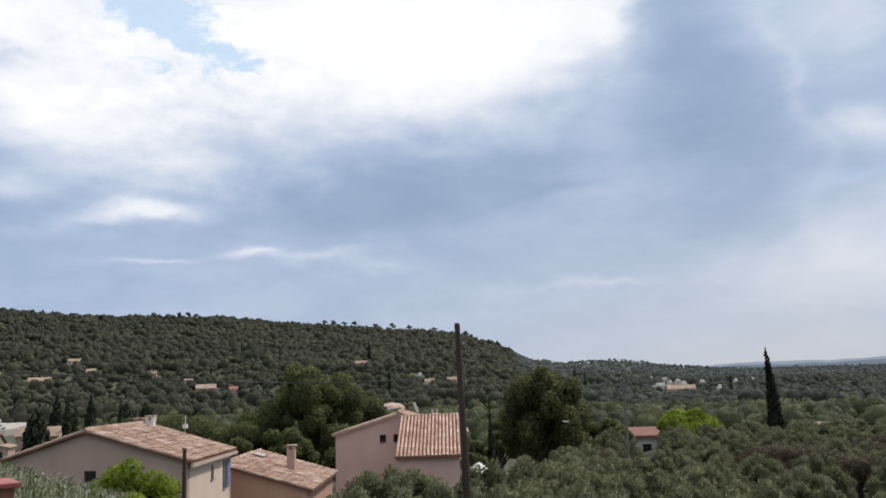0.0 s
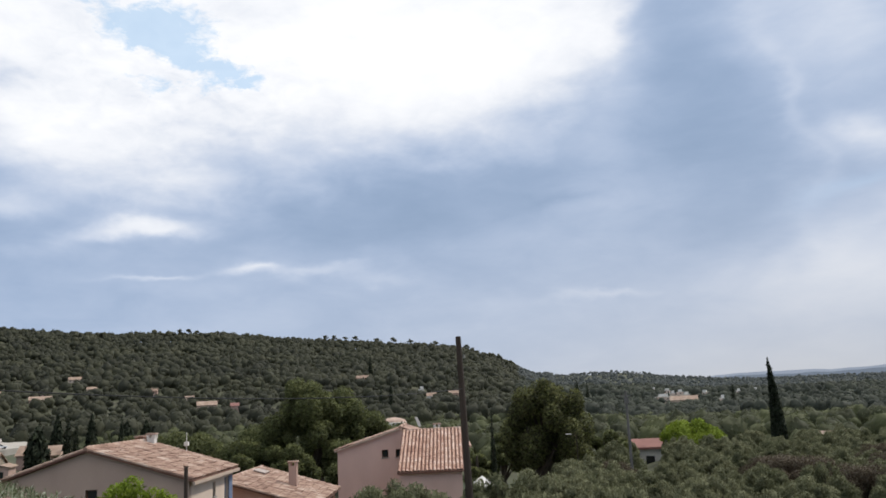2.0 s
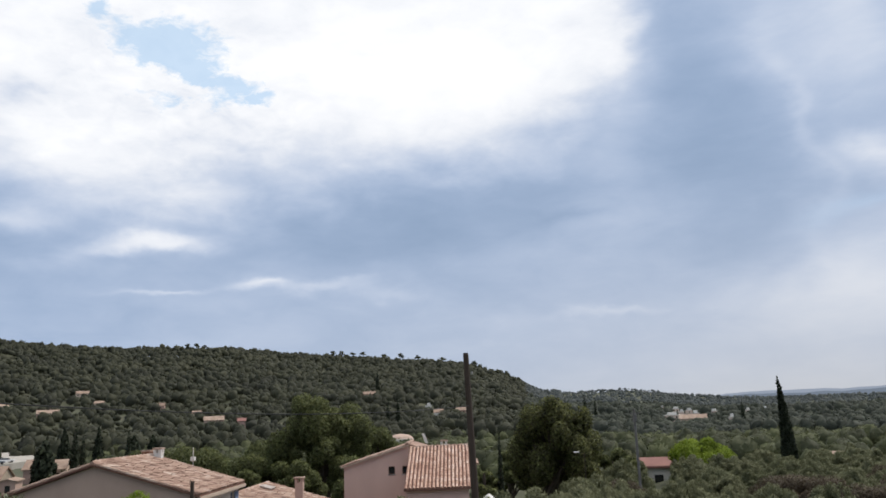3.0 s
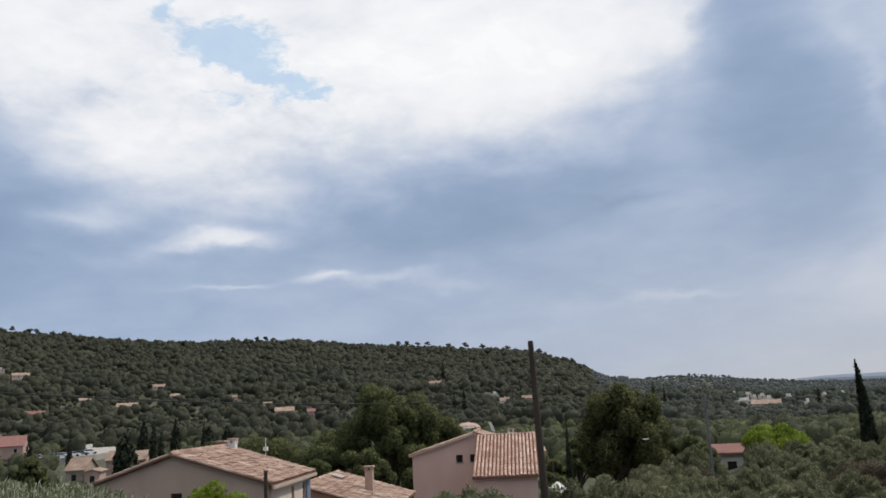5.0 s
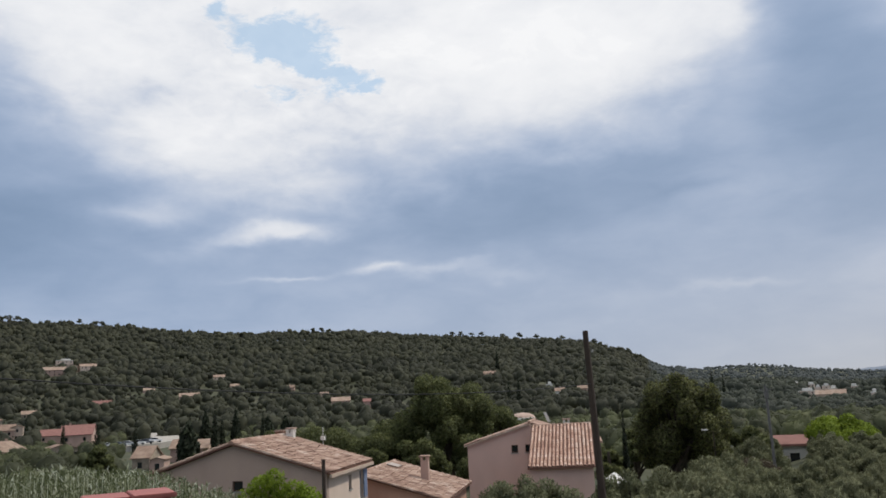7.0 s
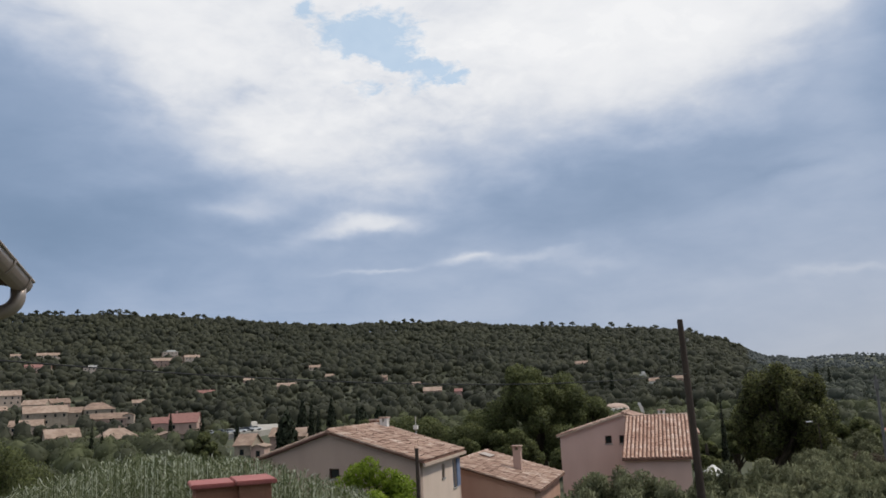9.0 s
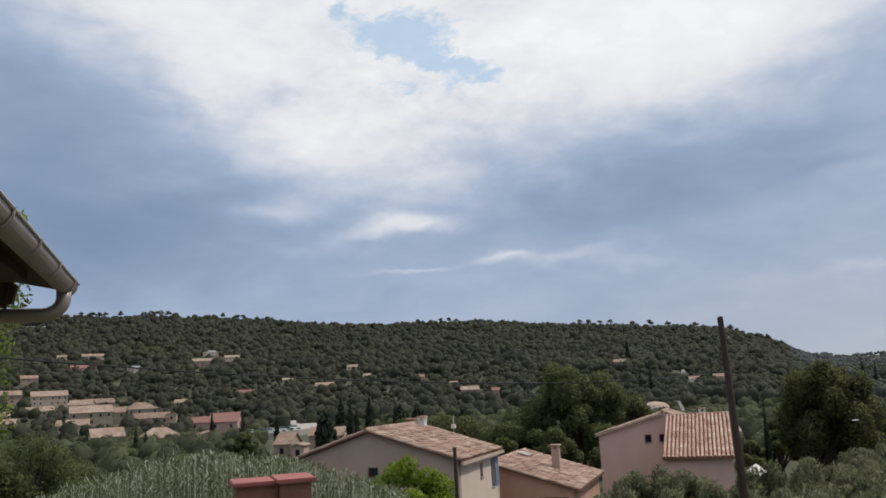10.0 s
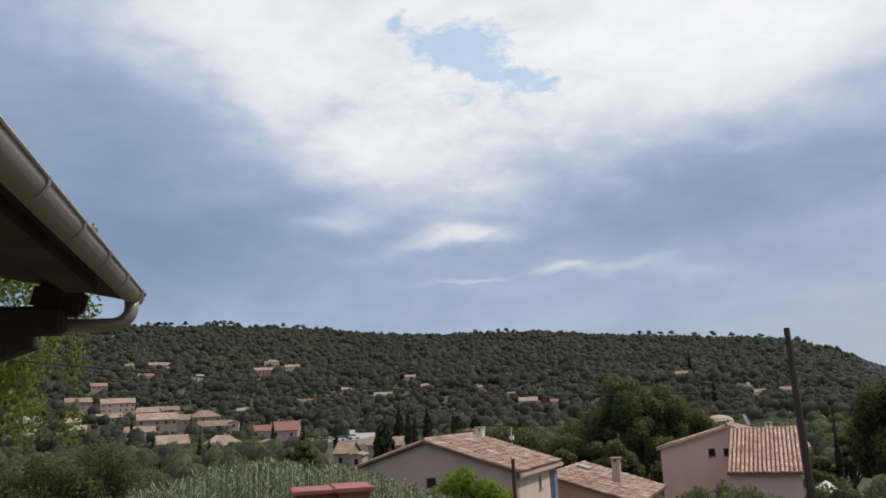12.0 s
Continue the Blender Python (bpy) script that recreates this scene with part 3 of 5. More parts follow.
def house_gable_shaded():
    h = thing("house", (0, 0, 0), "two-storey house with greyish pink walls, tiled gable roof and blue shutter", "house")
    x0, x1, y0, y1, ze, zr = -19.9, -11.25, 34.3, 40.9, -1.22, 0.13
    g = -6.4
    # pale cream on the right wall: sunlight put into the colour
    gable_block(h, x0, x1, y0, y1, g, ze, zr, "grey_pink", "tile",
                right_holes=[(3.0, -2.25, 3.45, -1.6), (4.9, -2.9, 5.5, -1.55), (3.4, -5.4, 4.1, -4.4)], front_holes=[(4.3, -1.85, 4.8, -1.4)], seed=3, over=0.24, sunlit_paint="pale_cream")
    window(h, (x0, y0, 0), (1, 0, 0), (0, -1, 0), 4.3, -1.85, 4.8, -1.4, frame_mat="brown")
    p, u, n = (x1, y0 + 0.3, 0), (0, 1, 0), (1, 0, 0)
    window(h, p, u, n, 3.0, -2.25, 3.45, -1.6, frame_mat="brown")
    window(h, p, u, n, 4.9, -2.9, 5.5, -1.55, frame_mat="blue")
    window(h, p, u, n, 3.4, -5.4, 4.1, -4.4, frame_mat="brown")
    bm = bmesh.new()
    obox(bm, p, u, (0, 0, 1), n, 5.53, 6.1, -2.9, -1.55, 0.004, 0.05)
    part("shutter", bm, "blue", h, "faded blue wooden shutter")
    bm = bmesh.new()
    box(bm, x1 + 0.20, x1 + 0.31, y0 - 0.2, y1 + 0.2, ze - 0.17, ze - 0.03)
    part("gutter", bm, "cream", h)
    chimney(h, -15.2, 40.6, -0.1, 0.66, 0.36, "white")
    chimney(h, -15.9, 40.9, -0.1, 0.55, 0.36, "terracotta")
    bm = bmesh.new()
    tube(bm, [(-13.5, 40.7, -0.6), (-13.5, 40.7, 0.6)], [0.02, 0.02], 6)
    box(bm, -13.6, -13.4, 40.6, 40.8, -0.05, 0.15)
    part("vent_pipe", bm, "white", h)


def house_low():
    h = thing("house", (0, 0, 0), "low house with a broad tiled roof and masonry chimney", "house")
    x0, x1, y0, y1, g, ze = -16.6, -7.7, 42.3, 51.0, -7.0, -3.45
    zr = ze + 0.30 * (x1 - x0) / 2
    gable_block(h, x0, x1, y0, y1, g, ze, zr, "warm_pink", "tile", front_holes=[(5.0, -5.4, 5.8, -4.0), (7.0, -6.6, 8.6, -3.8)], seed=8)
    window(h, (x0, y0, 0), (1, 0, 0), (0, -1, 0), 5.0, -5.4, 5.8, -4.0)
    bm = bmesh.new()
    box(bm, x0 + 7.0, x0 + 8.6, y0 + 0.2, y0 + 0.3, -6.6, -3.8)
    part("garage_door", bm, "brown", h)
    chimney(h, -9.4, 46.8, -3.2, -1.42, 0.44, "pink")
    bm = bmesh.new()
    n = Vector((0.287, 0, 0.958))
    obox(bm, Vector((-11.6, 48.4, zr - 0.30 * 0.55 + 0.24)), (0.958, 0, -0.287), (0, 1, 0), n, -0.35, 0.35, -0.6, 0.6, 0, 0.06)
    part("skylight", bm, "zinc", h)


def house_striped():
    h = thing("house", (0, 0, 0), "pale pink house with a gabled block and a striped tile roof", "house")
    g, t = -7.4, 0.3
    # gabled block
    x0, x1, y0, y1 = -8.25, -3.95, 56.3, 63.0
    ze, zr = -1.55, -0.28
    holes = [(3.05, -2.1, 3.5, -1.58), (4.0, -2.1, 4.38, -1.58)]
    bm = bmesh.new()
    panel(bm, (x0, y0, 0), (1, 0, 0), (0, -1, 0), x1 - x0 + 0.2, g, ze, t, holes)
    prism(bm, [(x0, y0, ze), (x1 + 0.2, y0, ze), (x1 + 0.2, y0, zr), (x1, y0, zr)], (0, t, 0))
    part("front_wall", bm, "pale_pink", h)
    bm = bmesh.new()
    panel(bm, (x0, y1 - t, 0), (0, -1, 0), (-1, 0, 0), y1 - y0 - 2 * t, g, ze, t)
    part("side_wall", bm, "pale_pink", h)
    bm = bmesh.new()
    panel(bm, (0.2, y1, 0), (-1, 0, 0), (0, 1, 0), 0.2 - x0, g, ze, t)
    part("back_wall", bm, "pale_pink", h)
    for a in holes:
        window(h, (x0, y0, 0), (1, 0, 0), (0, -1, 0), *a, frame_mat="brown")
    top, low = Vector((x1 + 0.1, y0 - 0.2, zr)), Vector((x0 - 0.2, y0 - 0.2, ze - 0.06))
    bm = bmesh.new()
    prism(bm, [top, low, low + Vector((0, 0, 0.07)), top + Vector((0, 0, 0.07))], (0, y1 - y0 + 0.4, 0))
    part("roof_slab", bm, "cream", h)
    canal_tiles(h, top + Vector((0, 0, 0.07)), (0, 1, 0), low - top, y1 - y0 + 0.4, (low - top).length, seed=21)
    low2 = Vector((1.0, y0 + 0.6, -1.75))
    top2 = Vector((x1 + 0.1, y0 + 0.6, zr + 0.05))
    bm = bmesh.new()
    prism(bm, [top2, low2, low2 + Vector((0, 0, 0.12)), top2 + Vector((0, 0, 0.12))], (0, y1 - y0 - 0.4, 0))
    part("roof_slab", bm, "tile", h)
    bm = bmesh.new()
    for i in range(int((y1 - y0) / 0.4)):
        tube(bm, [(x1 + 0.08, y0 - 0.2 + i * 0.4, zr + 0.16), (x1 + 0.08, y0 + 0.22 + i * 0.4, zr + 0.19)], [0.11, 0.13], 8)
    part("ridge_tiles", bm, "tile", h)
    # wing with the striped roof
    wx0, wx1, wy0, wy1 = -3.6, 0.22, 50.3, 56.3
    we, wr = -2.62, -0.50
    bm = bmesh.new()
    panel(bm, (wx0, wy0, 0), (1, 0, 0), (0, -1, 0), wx1 - wx0, g, we, t)
    part("front_wall", bm, "pale_pink", h)
    for x, s in ((wx0, 1), (wx1 - t, 1)):
        bm = bmesh.new()
        prism(bm, [(x, wy0 + t, g), (x, wy1, g), (x, wy1, wr - 0.05), (x, wy0 + t, we + 0.08)], (t, 0, 0))
        part("side_wall", bm, "pale_pink", h)
    k = (wr - we) / (wy1 - wy0)
    top, low = Vector((wx0 - 0.12, wy1 + 0.1, wr + 0.02)), Vector((wx0 - 0.12, wy0 - 0.3, we - 0.3 * k))
    bm = bmesh.new()
    prism(bm, [top, low, low + Vector((0, 0, 0.10)), top + Vector((0, 0, 0.10))], (wx1 - wx0 + 0.24, 0, 0))
    part("roof_slab", bm, "roof_under", h)
    canal_tiles(h, top + Vector((0, 0, 0.10)), (1, 0, 0), low - top, wx1 - wx0 + 0.24, (low - top).length, pitch=0.235, fat=0.8, seed=33, mat="row_tile")
    bm = bmesh.new()
    for i in range(10):
        tube(bm, [(wx0 - 0.12 + i * 0.4, wy1 + 0.1, wr + 0.12), (wx0 + 0.3 + i * 0.4, wy1 + 0.1, wr + 0.14)], [0.10, 0.12], 8)
    part("ridge_tiles", bm, "tile", h)
    chimney(h, -1.35, 57.0, -1.2, 0.02, 0.42, "white")
    # dish on a short mast
    d = thing_part("antenna", h)
    bm = bmesh.new()
    tube(bm, [(-2.55, 57.2, -0.9), (-2.55, 57.2, 0.25)], [0.025, 0.025], 6)
    part("mast", bm, "zinc", d)
    bm = bmesh.new()
    obox(bm, (-2.55, 57.1, -0.15), (0.99, 0.14, 0), (-0.35, 0.1, 0.93), (0.1, -0.99, 0.1), -0.10, 0.10, 0, 0.72, 0, 0.05)
    bmesh.ops.bevel(bm, geom=bm.edges[:], offset=0.02, segments=2, affect="EDGES")
    part("dish", bm, "white", d)


def town_house(az, d, ze, w, depth, kind, turn, wall, roof, label):
    """A house of the village or the hillside: its walls, roof and rows of small windows."""
    p = polar(az, d)
    g = min(ground(az, d), ze - 2.6) - 0.6
    h = thing("village_house", (p.x, p.y, g), label, "house", "village houses", -az + turn)
    height = ze - g
    x0, x1, y0, y1 = -w / 2, w / 2, -depth / 2, depth / 2
    bm = bmesh.new()
    box(bm, x0, x1, y0, y1, 0, height)
    rise = min(0.50 * depth / 2, 3.0)
    if kind == "gable_y":
        prism(bm, [(x0, y0, height), (x1, y0, height), (0, y0, height + 0.28 * w / 2)], (0, depth, 0))
    elif kind == "gable_x":
        prism(bm, [(x0, y0, height), (x0, y1, height), (x0, 0, height + rise)], (w, 0, 0))
    part("wall", bm, wall, h)
    o = 0.35
    bm = bmesh.new()
    if kind == "gable_x":
        for s in (-1, 1):
            e = Vector((x0 - o, s * (y1 + o), height - o * rise / y1 + 0.02))
            r = Vector((x0 - o, 0, height + rise + 0.02))
            prism(bm, [e, r, r + Vector((0, 0, 0.2)), e + Vector((0, 0, 0.2))], (w + 2 * o, 0, 0))
    elif kind == "gable_y":
        for s in (-1, 1):
            e = Vector((s * (x1 + o), y0 - o, height - o * 0.28 + 0.02))
            r = Vector((0, y0 - o, height + 0.14 * w + 0.02))
            prism(bm, [e, r, r + Vector((0, 0, 0.2)), e + Vector((0, 0, 0.2))], (0, depth + 2 * o, 0))
    elif kind == "hip":
        a = [bm.verts.new(q) for q in ((x0 - o, y0 - o, height), (x1 + o, y0 - o, height), (x1 + o, y1 + o, height), (x0 - o, y1 + o, height))]
        m = w * 0.18
        b = [bm.verts.new((-m, 0, height + rise + 0.3)), bm.verts.new((m, 0, height + rise + 0.3))]
        for f in ((a[0], a[1], b[1], b[0]), (a[1], a[2], b[1]), (a[2], a[3], b[0], b[1]), (a[3], a[0], b[0]), (a[3], a[2], a[1], a[0])):
            bm.faces.new(f)
    elif kind == "dome":
        tube(bm, [(0, 0, height), (0, 0, height + 0.6), (0, 0, height + 1.1), (0, 0, height + 1.35)], [w * 0.52, w * 0.45, w * 0.28, w * 0.05], 16)
    else:
        box(bm, x0 - 0.2, x1 + 0.2, y0 - 0.2, y1 + 0.2, height, height + 0.3)
        box(bm, x0 * 0.4, x1 * 0.7, y0 * 0.5, y1, height + 0.3, height + 2.0)
    part("roof", bm, "grey_pink" if kind == "dome" else ("white" if kind == "flat" else roof), h)
    rng = random.Random(int(abs(az) * 100) + int(d))
    n, storeys = max(1, int(w / 3.2)), max(1, int((ze - max(ground(az, d), g)) / 2.7))
    for s in range(storeys):
        z = height - 1.9 - 2.7 * s
        if z < 0.6:
            break
        for i in range(n):
            if rng.random() < 0.25:
                continue
            x = x0 + w * (i + 0.5) / n + rng.uniform(-0.3, 0.3)
            bm = bmesh.new()
            box(bm, x - 0.42, x + 0.42, y0 - 0.03, y0 + 0.05, z, z + rng.choice((1.1, 1.25)))
            part("window", bm, "glass", h)
    if w > 5 and rng.random() < 0.6 and kind in ("gable_x", "hip"):
        bm = bmesh.new()
        cx = rng.uniform(-0.3, 0.3) * w
        box(bm, cx - 0.3, cx + 0.3, -0.3, 0.3, height + rise * 0.6, height + rise + 0.9)
        part("chimney", bm, wall, h)
    CLEAR.append((az, d, w))


CLEAR = []
house_gable_shaded()
house_low()
house_striped()
town_house(-17.06, 499, 5.0, 11.2, 8.9, "gable_x", 0, "pink", "old_tile",
           "low tiled house at the foot of the hill")
town_house(-6.48, 709, 23.6, 10.6, 8.5, "gable_x", 0, "pink", "old_tile",
           "pale hillside house between cypresses")
town_house(-15.24, 454, 3.7, 4.1, 6.0, "gable_x", 0, "pink", "redtile",
           "tiny reddish hillside house")
town_house(14.29, 596, -3.7, 11.7, 10.0, "flat", 0, "pale_cream", "old_tile",
           "white block of houses across the valley")
town_house(15.30, 504, -5.1, 8.1, 9.0, "gable_x", 0, "cream", "old_tile",
           "pale house across the valley")
town_house(16.20, 511, -5.2, 7.2, 9.0, "gable_x", 0, "cream", "old_tile",
           "pale tiled house in the valley")
town_house(23.24, 752, -5.5, 7.0, 12.0, "flat", 0, "pale_cream", "old_tile",
           "small white building far down the valley")
town_house(24.18, 92, -3.95, 3.6, 1.6, "gable_x", 0, "cream", "old_tile",
           "low pale roof beyond the olive grove")
town_house(13.2, 85, -4.0, 4.0, 2.4, "gable_x", 4, "white", "redtile",
           "small cream house with an orange tile roof")
town_house(-4.36, 223, -3.8, 6.7, 10.0, "dome", 0, "white", "old_tile",
           "white round-ended house with a pinkish roof")
town_house(-1.64, 528, 4.5, 5.9, 8.0, "gable_x", 0, "white", "old_tile",
           "small pale house on a terraced slope")
town_house(-2.35, 568, 9.6, 4.0, 6.0, "flat", 0, "white", "old_tile",
           "tiny white hillside house")
town_house(-0.06, 551, 5.6, 6.5, 7.0, "gable_x", 0, "pink", "old_tile",
           "small pinkish house at the hill foot")
town_house(13.72, 823, 2.0, 5.4, 7.0, "flat", -3, "pale_cream", "old_tile",
           "small pale valley house seen far off")
town_house(14.61, 781, 0.2, 7.1, 7.0, "flat", 0, "pale_cream", "old_tile",
           "small pale valley house seen far off")
town_house(15.00, 671, -2.0, 4.3, 7.0, "flat", 0, "pale_cream", "old_tile",
           "small pale valley house seen far off")
town_house(15.49, 724, -1.3, 5.6, 7.0, "flat", 3, "pale_cream", "old_tile",
           "small pale valley house seen far off")
town_house(15.88, 616, -3.0, 4.7, 7.0, "flat", 3, "pale_cream", "old_tile",
           "small pale valley house seen far off")
town_house(16.59, 739, -1.4, 4.7, 7.0, "flat", 4, "pale_cream", "old_tile",
           "small pale valley house seen far off")
town_house(17.06, 678, -2.5, 5.2, 7.0, "flat", -4, "pale_cream", "old_tile",
           "small pale valley house seen far off")
town_house(18.17, 470, -4.9, 2.9, 7.0, "flat", 0, "pale_cream", "old_tile",
           "small pale valley house seen far off")
town_house(19.22, 705, -2.7, 3.5, 7.0, "flat", -2, "pale_cream", "old_tile",
           "small pale valley house seen far off")
town_house(20.28, 763, -2.3, 3.7, 7.0, "flat", -1, "pale_cream", "old_tile",
           "small pale valley house seen far off")
town_house(-20.48, 631, 17.8, 5.3, 7.0, "gable_x", -5, "pink", "old_tile",
           "small hillside house half hidden by trees")
town_house(-18.20, 556, 10.1, 5.4, 7.0, "gable_x", 5, "cream", "old_tile",
           "small hillside house half hidden by trees")

def village(az0, az1, el_eave, el_base, depth, kind, turn, wall, roof, label):
    """A house between two bearings, its foot and eave at heights in degrees over the eye, standing where the slope has that height."""
    mid, near, far = (az0 + az1) / 2, 125.0, 1100.0
    for _ in range(30):
        d = (near + far) / 2
        if math.degrees(math.atan2(ground(mid, d) - EYE, d)) < el_base:
            near = d
        else:
            far = d
    town_house(mid, d + depth / 2, EYE + d * math.tan(radians(el_eave)), d * radians(az1 - az0), depth, kind, turn, wall, roof, label)


village(-48.1, -46.5, 1.45, 0.95, 11, "gable_x", 6, "stone", "old_tile", "row of low village houses under pale tiles")
village(-47.3, -46.3, 1.20, 0.70, 9, "gable_y", 4, "pink", "old_tile", "narrow village house with its gable to the valley")
village(-45.96, -43.86, 1.30, 0.55, 12, "gable_x", 3, "cream", "old_tile", "broad pale village house with two rows of windows")
village(-43.7, -42.3, 0.66, 0.30, 11, "gable_x", -14, "stone", "old_tile", "tiled village roofs stepping down the street")
village(-42.7, -41.1, 0.72, 0.40, 10, "gable_x", 8, "pink", "old_tile", "low village house behind the stone row")
village(-43.74, -41.2, 0.14, -0.95, 12, "gable_x", 4, "stone", "old_tile", "long stone village house with a broad tiled roof")
village(-41.4, -40.3, 0.06, -0.70, 10, "gable_x", -6, "stone", "old_tile", "stone link building with a low tiled roof")
village(-40.4, -38.5, 0.21, -0.70, 15, "hip", 10, "stone", "old_tile", "tall beige village house with a hipped tile roof")
village(-39.8, -37.6, -0.43, -1.18, 9, "gable_x", -4, "pink", "old_tile", "long row house with dark openings and tiled roof")
village(-37.8, -37.15, -0.26, -1.18, 8, "gable_y", -4, "cream", "old_tile", "pale narrow tower house at the end of a row")
village(-44.4, -42.5, -0.63, -1.30, 9, "gable_x", -8, "cream", "old_tile", "low pale house with a tiled roof and bright end wall")
village(-42.5, -40.5, -1.48, -2.15, 10, "gable_x", 8, "stone", "old_tile", "stone village house with a sagging tiled roof")
village(-39.5, -36.95, -1.72, -2.15, 11, "hip", 10, "pink", "old_tile", "broad low house under a hipped orange tile roof")
village(-36.3, -34.75, -0.90, -1.45, 9, "gable_x", -8, "pink", "redtile", "pink village house with a red roof")
village(-34.95, -33.05, -0.94, -1.95, 13, "gable_x", -8, "pink", "redtile", "pink house under a large plain red roof")
village(-36.2, -33.95, -1.83, -2.32, 9, "gable_y", 10, "stone", "old_tile", "grey stone house with a low gable and small windows")
village(-51.0, -49.6, -0.48, -0.80, 9, "gable_x", -3, "pink", "old_tile", "small house with an orange roof below the village")
village(-50.9, -49.2, 0.45, 0.20, 8, "flat", 3, "pale_cream", "old_tile", "low pale building beside the village")
village(-48.0, -47.1, 0.18, -0.25, 8, "gable_x", 5, "pink", "old_tile", "small pale pink village house among trees")
village(-47.7, -46.7, -0.30, -0.66, 8, "gable_x", -5, "stone", "old_tile", "small cream village house among trees")
village(-46.2, -44.6, 0.38, 0.08, 9, "gable_x", 2, "stone", "old_tile", "low house with pale tiles below the broad one")
village(-46.6, -45.6, 2.44, 2.02, 10, "gable_x", 4, "pink", "old_tile", "square pinkish house at the wood's edge")
village(-43.75, -42.2, 3.00, 2.66, 11, "gable_x", 3, "pale_pink", "redtile", "low pink hillside house with a terrace")
village(-43.1, -41.75, 3.75, 3.48, 11, "gable_x", 5, "pale_cream", "old_tile", "long low hillside house among pine trees")
village(-44.55, -43.95, 3.74, 3.52, 8, "gable_x", 0, "pale_cream", "old_tile", "small white hillside house")
village(-40.35, -39.35, 2.91, 2.53, 9, "flat", 0, "pale_cream", "old_tile", "white flat-roofed hillside house with a dark front")
village(-36.2, -34.9, 3.22, 2.75, 11, "gable_x", 0, "pink", "old_tile", "hillside villa with a terrace and pink walls")
village(-35.5, -34.5, 3.80, 3.30, 10, "flat", 4, "pale_cream", "old_tile", "pale hillside villa with stacked flat roofs")
village(-34.9, -34.15, 3.45, 3.00, 9, "gable_y", -6, "cream", "old_tile", "cream wing of a hillside villa")
village(-34.1, -33.1, 3.40, 2.98, 10, "gable_x", 6, "pale_cream", "old_tile", "whitish hillside house among pines")
village(-33.25, -32.1, 0.97, 0.72, 7, "gable_x", 0, "pink", "redtile", "small hillside house with a pink roof")
village(-37.3, -36.5, 0.51, 0.30, 7, "gable_x", 0, "stone", "old_tile", "small tiled house among dark trees")
village(-30.4, -29.3, -2.66, -3.45, 8, "gable_x", -18, "stone", "old_tile", "cream house end with a tile roof and small window")
village(-29.5, -28.6, -2.85, -3.55, 7, "gable_y", -10, "pink", "old_tile", "narrow pale pink house with its gable to the reeds")
village(-28.2, -26.9, -2.20, -3.10, 7, "gable_x", -14, "pink", "old_tile", "pink rendered house with a low tile roof")
village(-26.9, -25.9, -2.26, -3.00, 7, "gable_x", -10, "cream", "old_tile", "low cream house behind a neighbour roof")
village(-25.95, -24.9, -2.60, -2.95, 6, "gable_x", -10, "stone", "old_tile", "low tiled annexe beside a larger house")
village(-25.7, -24.7, 2.40, 2.20, 9, "gable_x", 0, "pale_cream", "old_tile", "pale hillside house with a low roof")
village(-27.9, -26.6, 1.20, 0.98, 9, "gable_x", 0, "pink", "old_tile", "pinkish house on a hillside terrace")
village(-24.6, -24.0, 1.75, 1.55, 7, "gable_x", 4, "pale_cream", "old_tile", "small white hillside house among oaks")
village(-30.2, -29.5, 1.7, 1.5, 7, "gable_x", 4, "pink", "old_tile", "small hillside house half hidden by trees")

# ---- trees ----
def leaf_arrays(clumps, n, size, seed, aspect=1.7, flat=1.0, up=0.0):
    """Leaf blades scattered through round clumps (x, y, z, r), and the way each clump's side faces there."""
    rng = np.random.RandomState(seed)
    c = np.array(clumps, float)
    pick = rng.choice(len(c), n, p=c[:, 3] ** 2 / (c[:, 3] ** 2).sum())
    v = rng.normal(size=(n, 3))
    v /= np.linalg.norm(v, axis=1)[:, None]
    r = c[pick, 3] * (0.45 + 0.65 * rng.rand(n) ** 0.6)
    p = c[pick, :3] + v * r[:, None] * np.array([1, 1, flat])
    t = rng.normal(size=(n, 3)) + np.array([0, 0, up])
    t /= np.linalg.norm(t, axis=1)[:, None]
    b = np.cross(t, rng.normal(size=(n, 3)) * 0.8 + v)
    b /= np.linalg.norm(b, axis=1)[:, None] + 1e-9
    s = size * rng.uniform(0.6, 1.4, n)[:, None]
    quad = np.stack([p - t * s * aspect / 2, p + b * s / 2, p + t * s * aspect / 2, p - b * s / 2], 1)
    facing = v + 0.45 * rng.normal(size=(n, 3)) + np.array([0, 0, 0.25])
    return quad.reshape(-1, 3), np.repeat(facing, 4, axis=0)


def leaf_mesh(name, verts, mat, parent, label="", tint=None, facing=None):
    if isinstance(verts, tuple):
        verts, facing = verts
    n = len(verts) // 4
    me = bpy.data.meshes.new(name)
    me.vertices.add(len(verts))
    me.vertices.foreach_set("co", np.ascontiguousarray(verts, dtype=np.float32).ravel())
    me.loops.add(n * 4)
    me.loops.foreach_set("vertex_index", np.arange(n * 4, dtype=np.int32))
    me.polygons.add(n)
    me.polygons.foreach_set("loop_start", np.arange(0, n * 4, 4, dtype=np.int32))
    me.update(calc_edges=True)
    if facing is not None:
        facing = facing / (np.linalg.norm(facing, axis=1)[:, None] + 1e-9)
        me.normals_split_custom_set_from_vertices(facing.tolist())
    me.materials.append(M[mat])
    if tint is not None:
        me.attributes.new("tint", "FLOAT", "POINT").data.foreach_set("value", np.ascontiguousarray(tint, dtype=np.float32))
    ob = new(name, me)
    if parent:
        ob.parent = parent
    return tagged(ob, label)


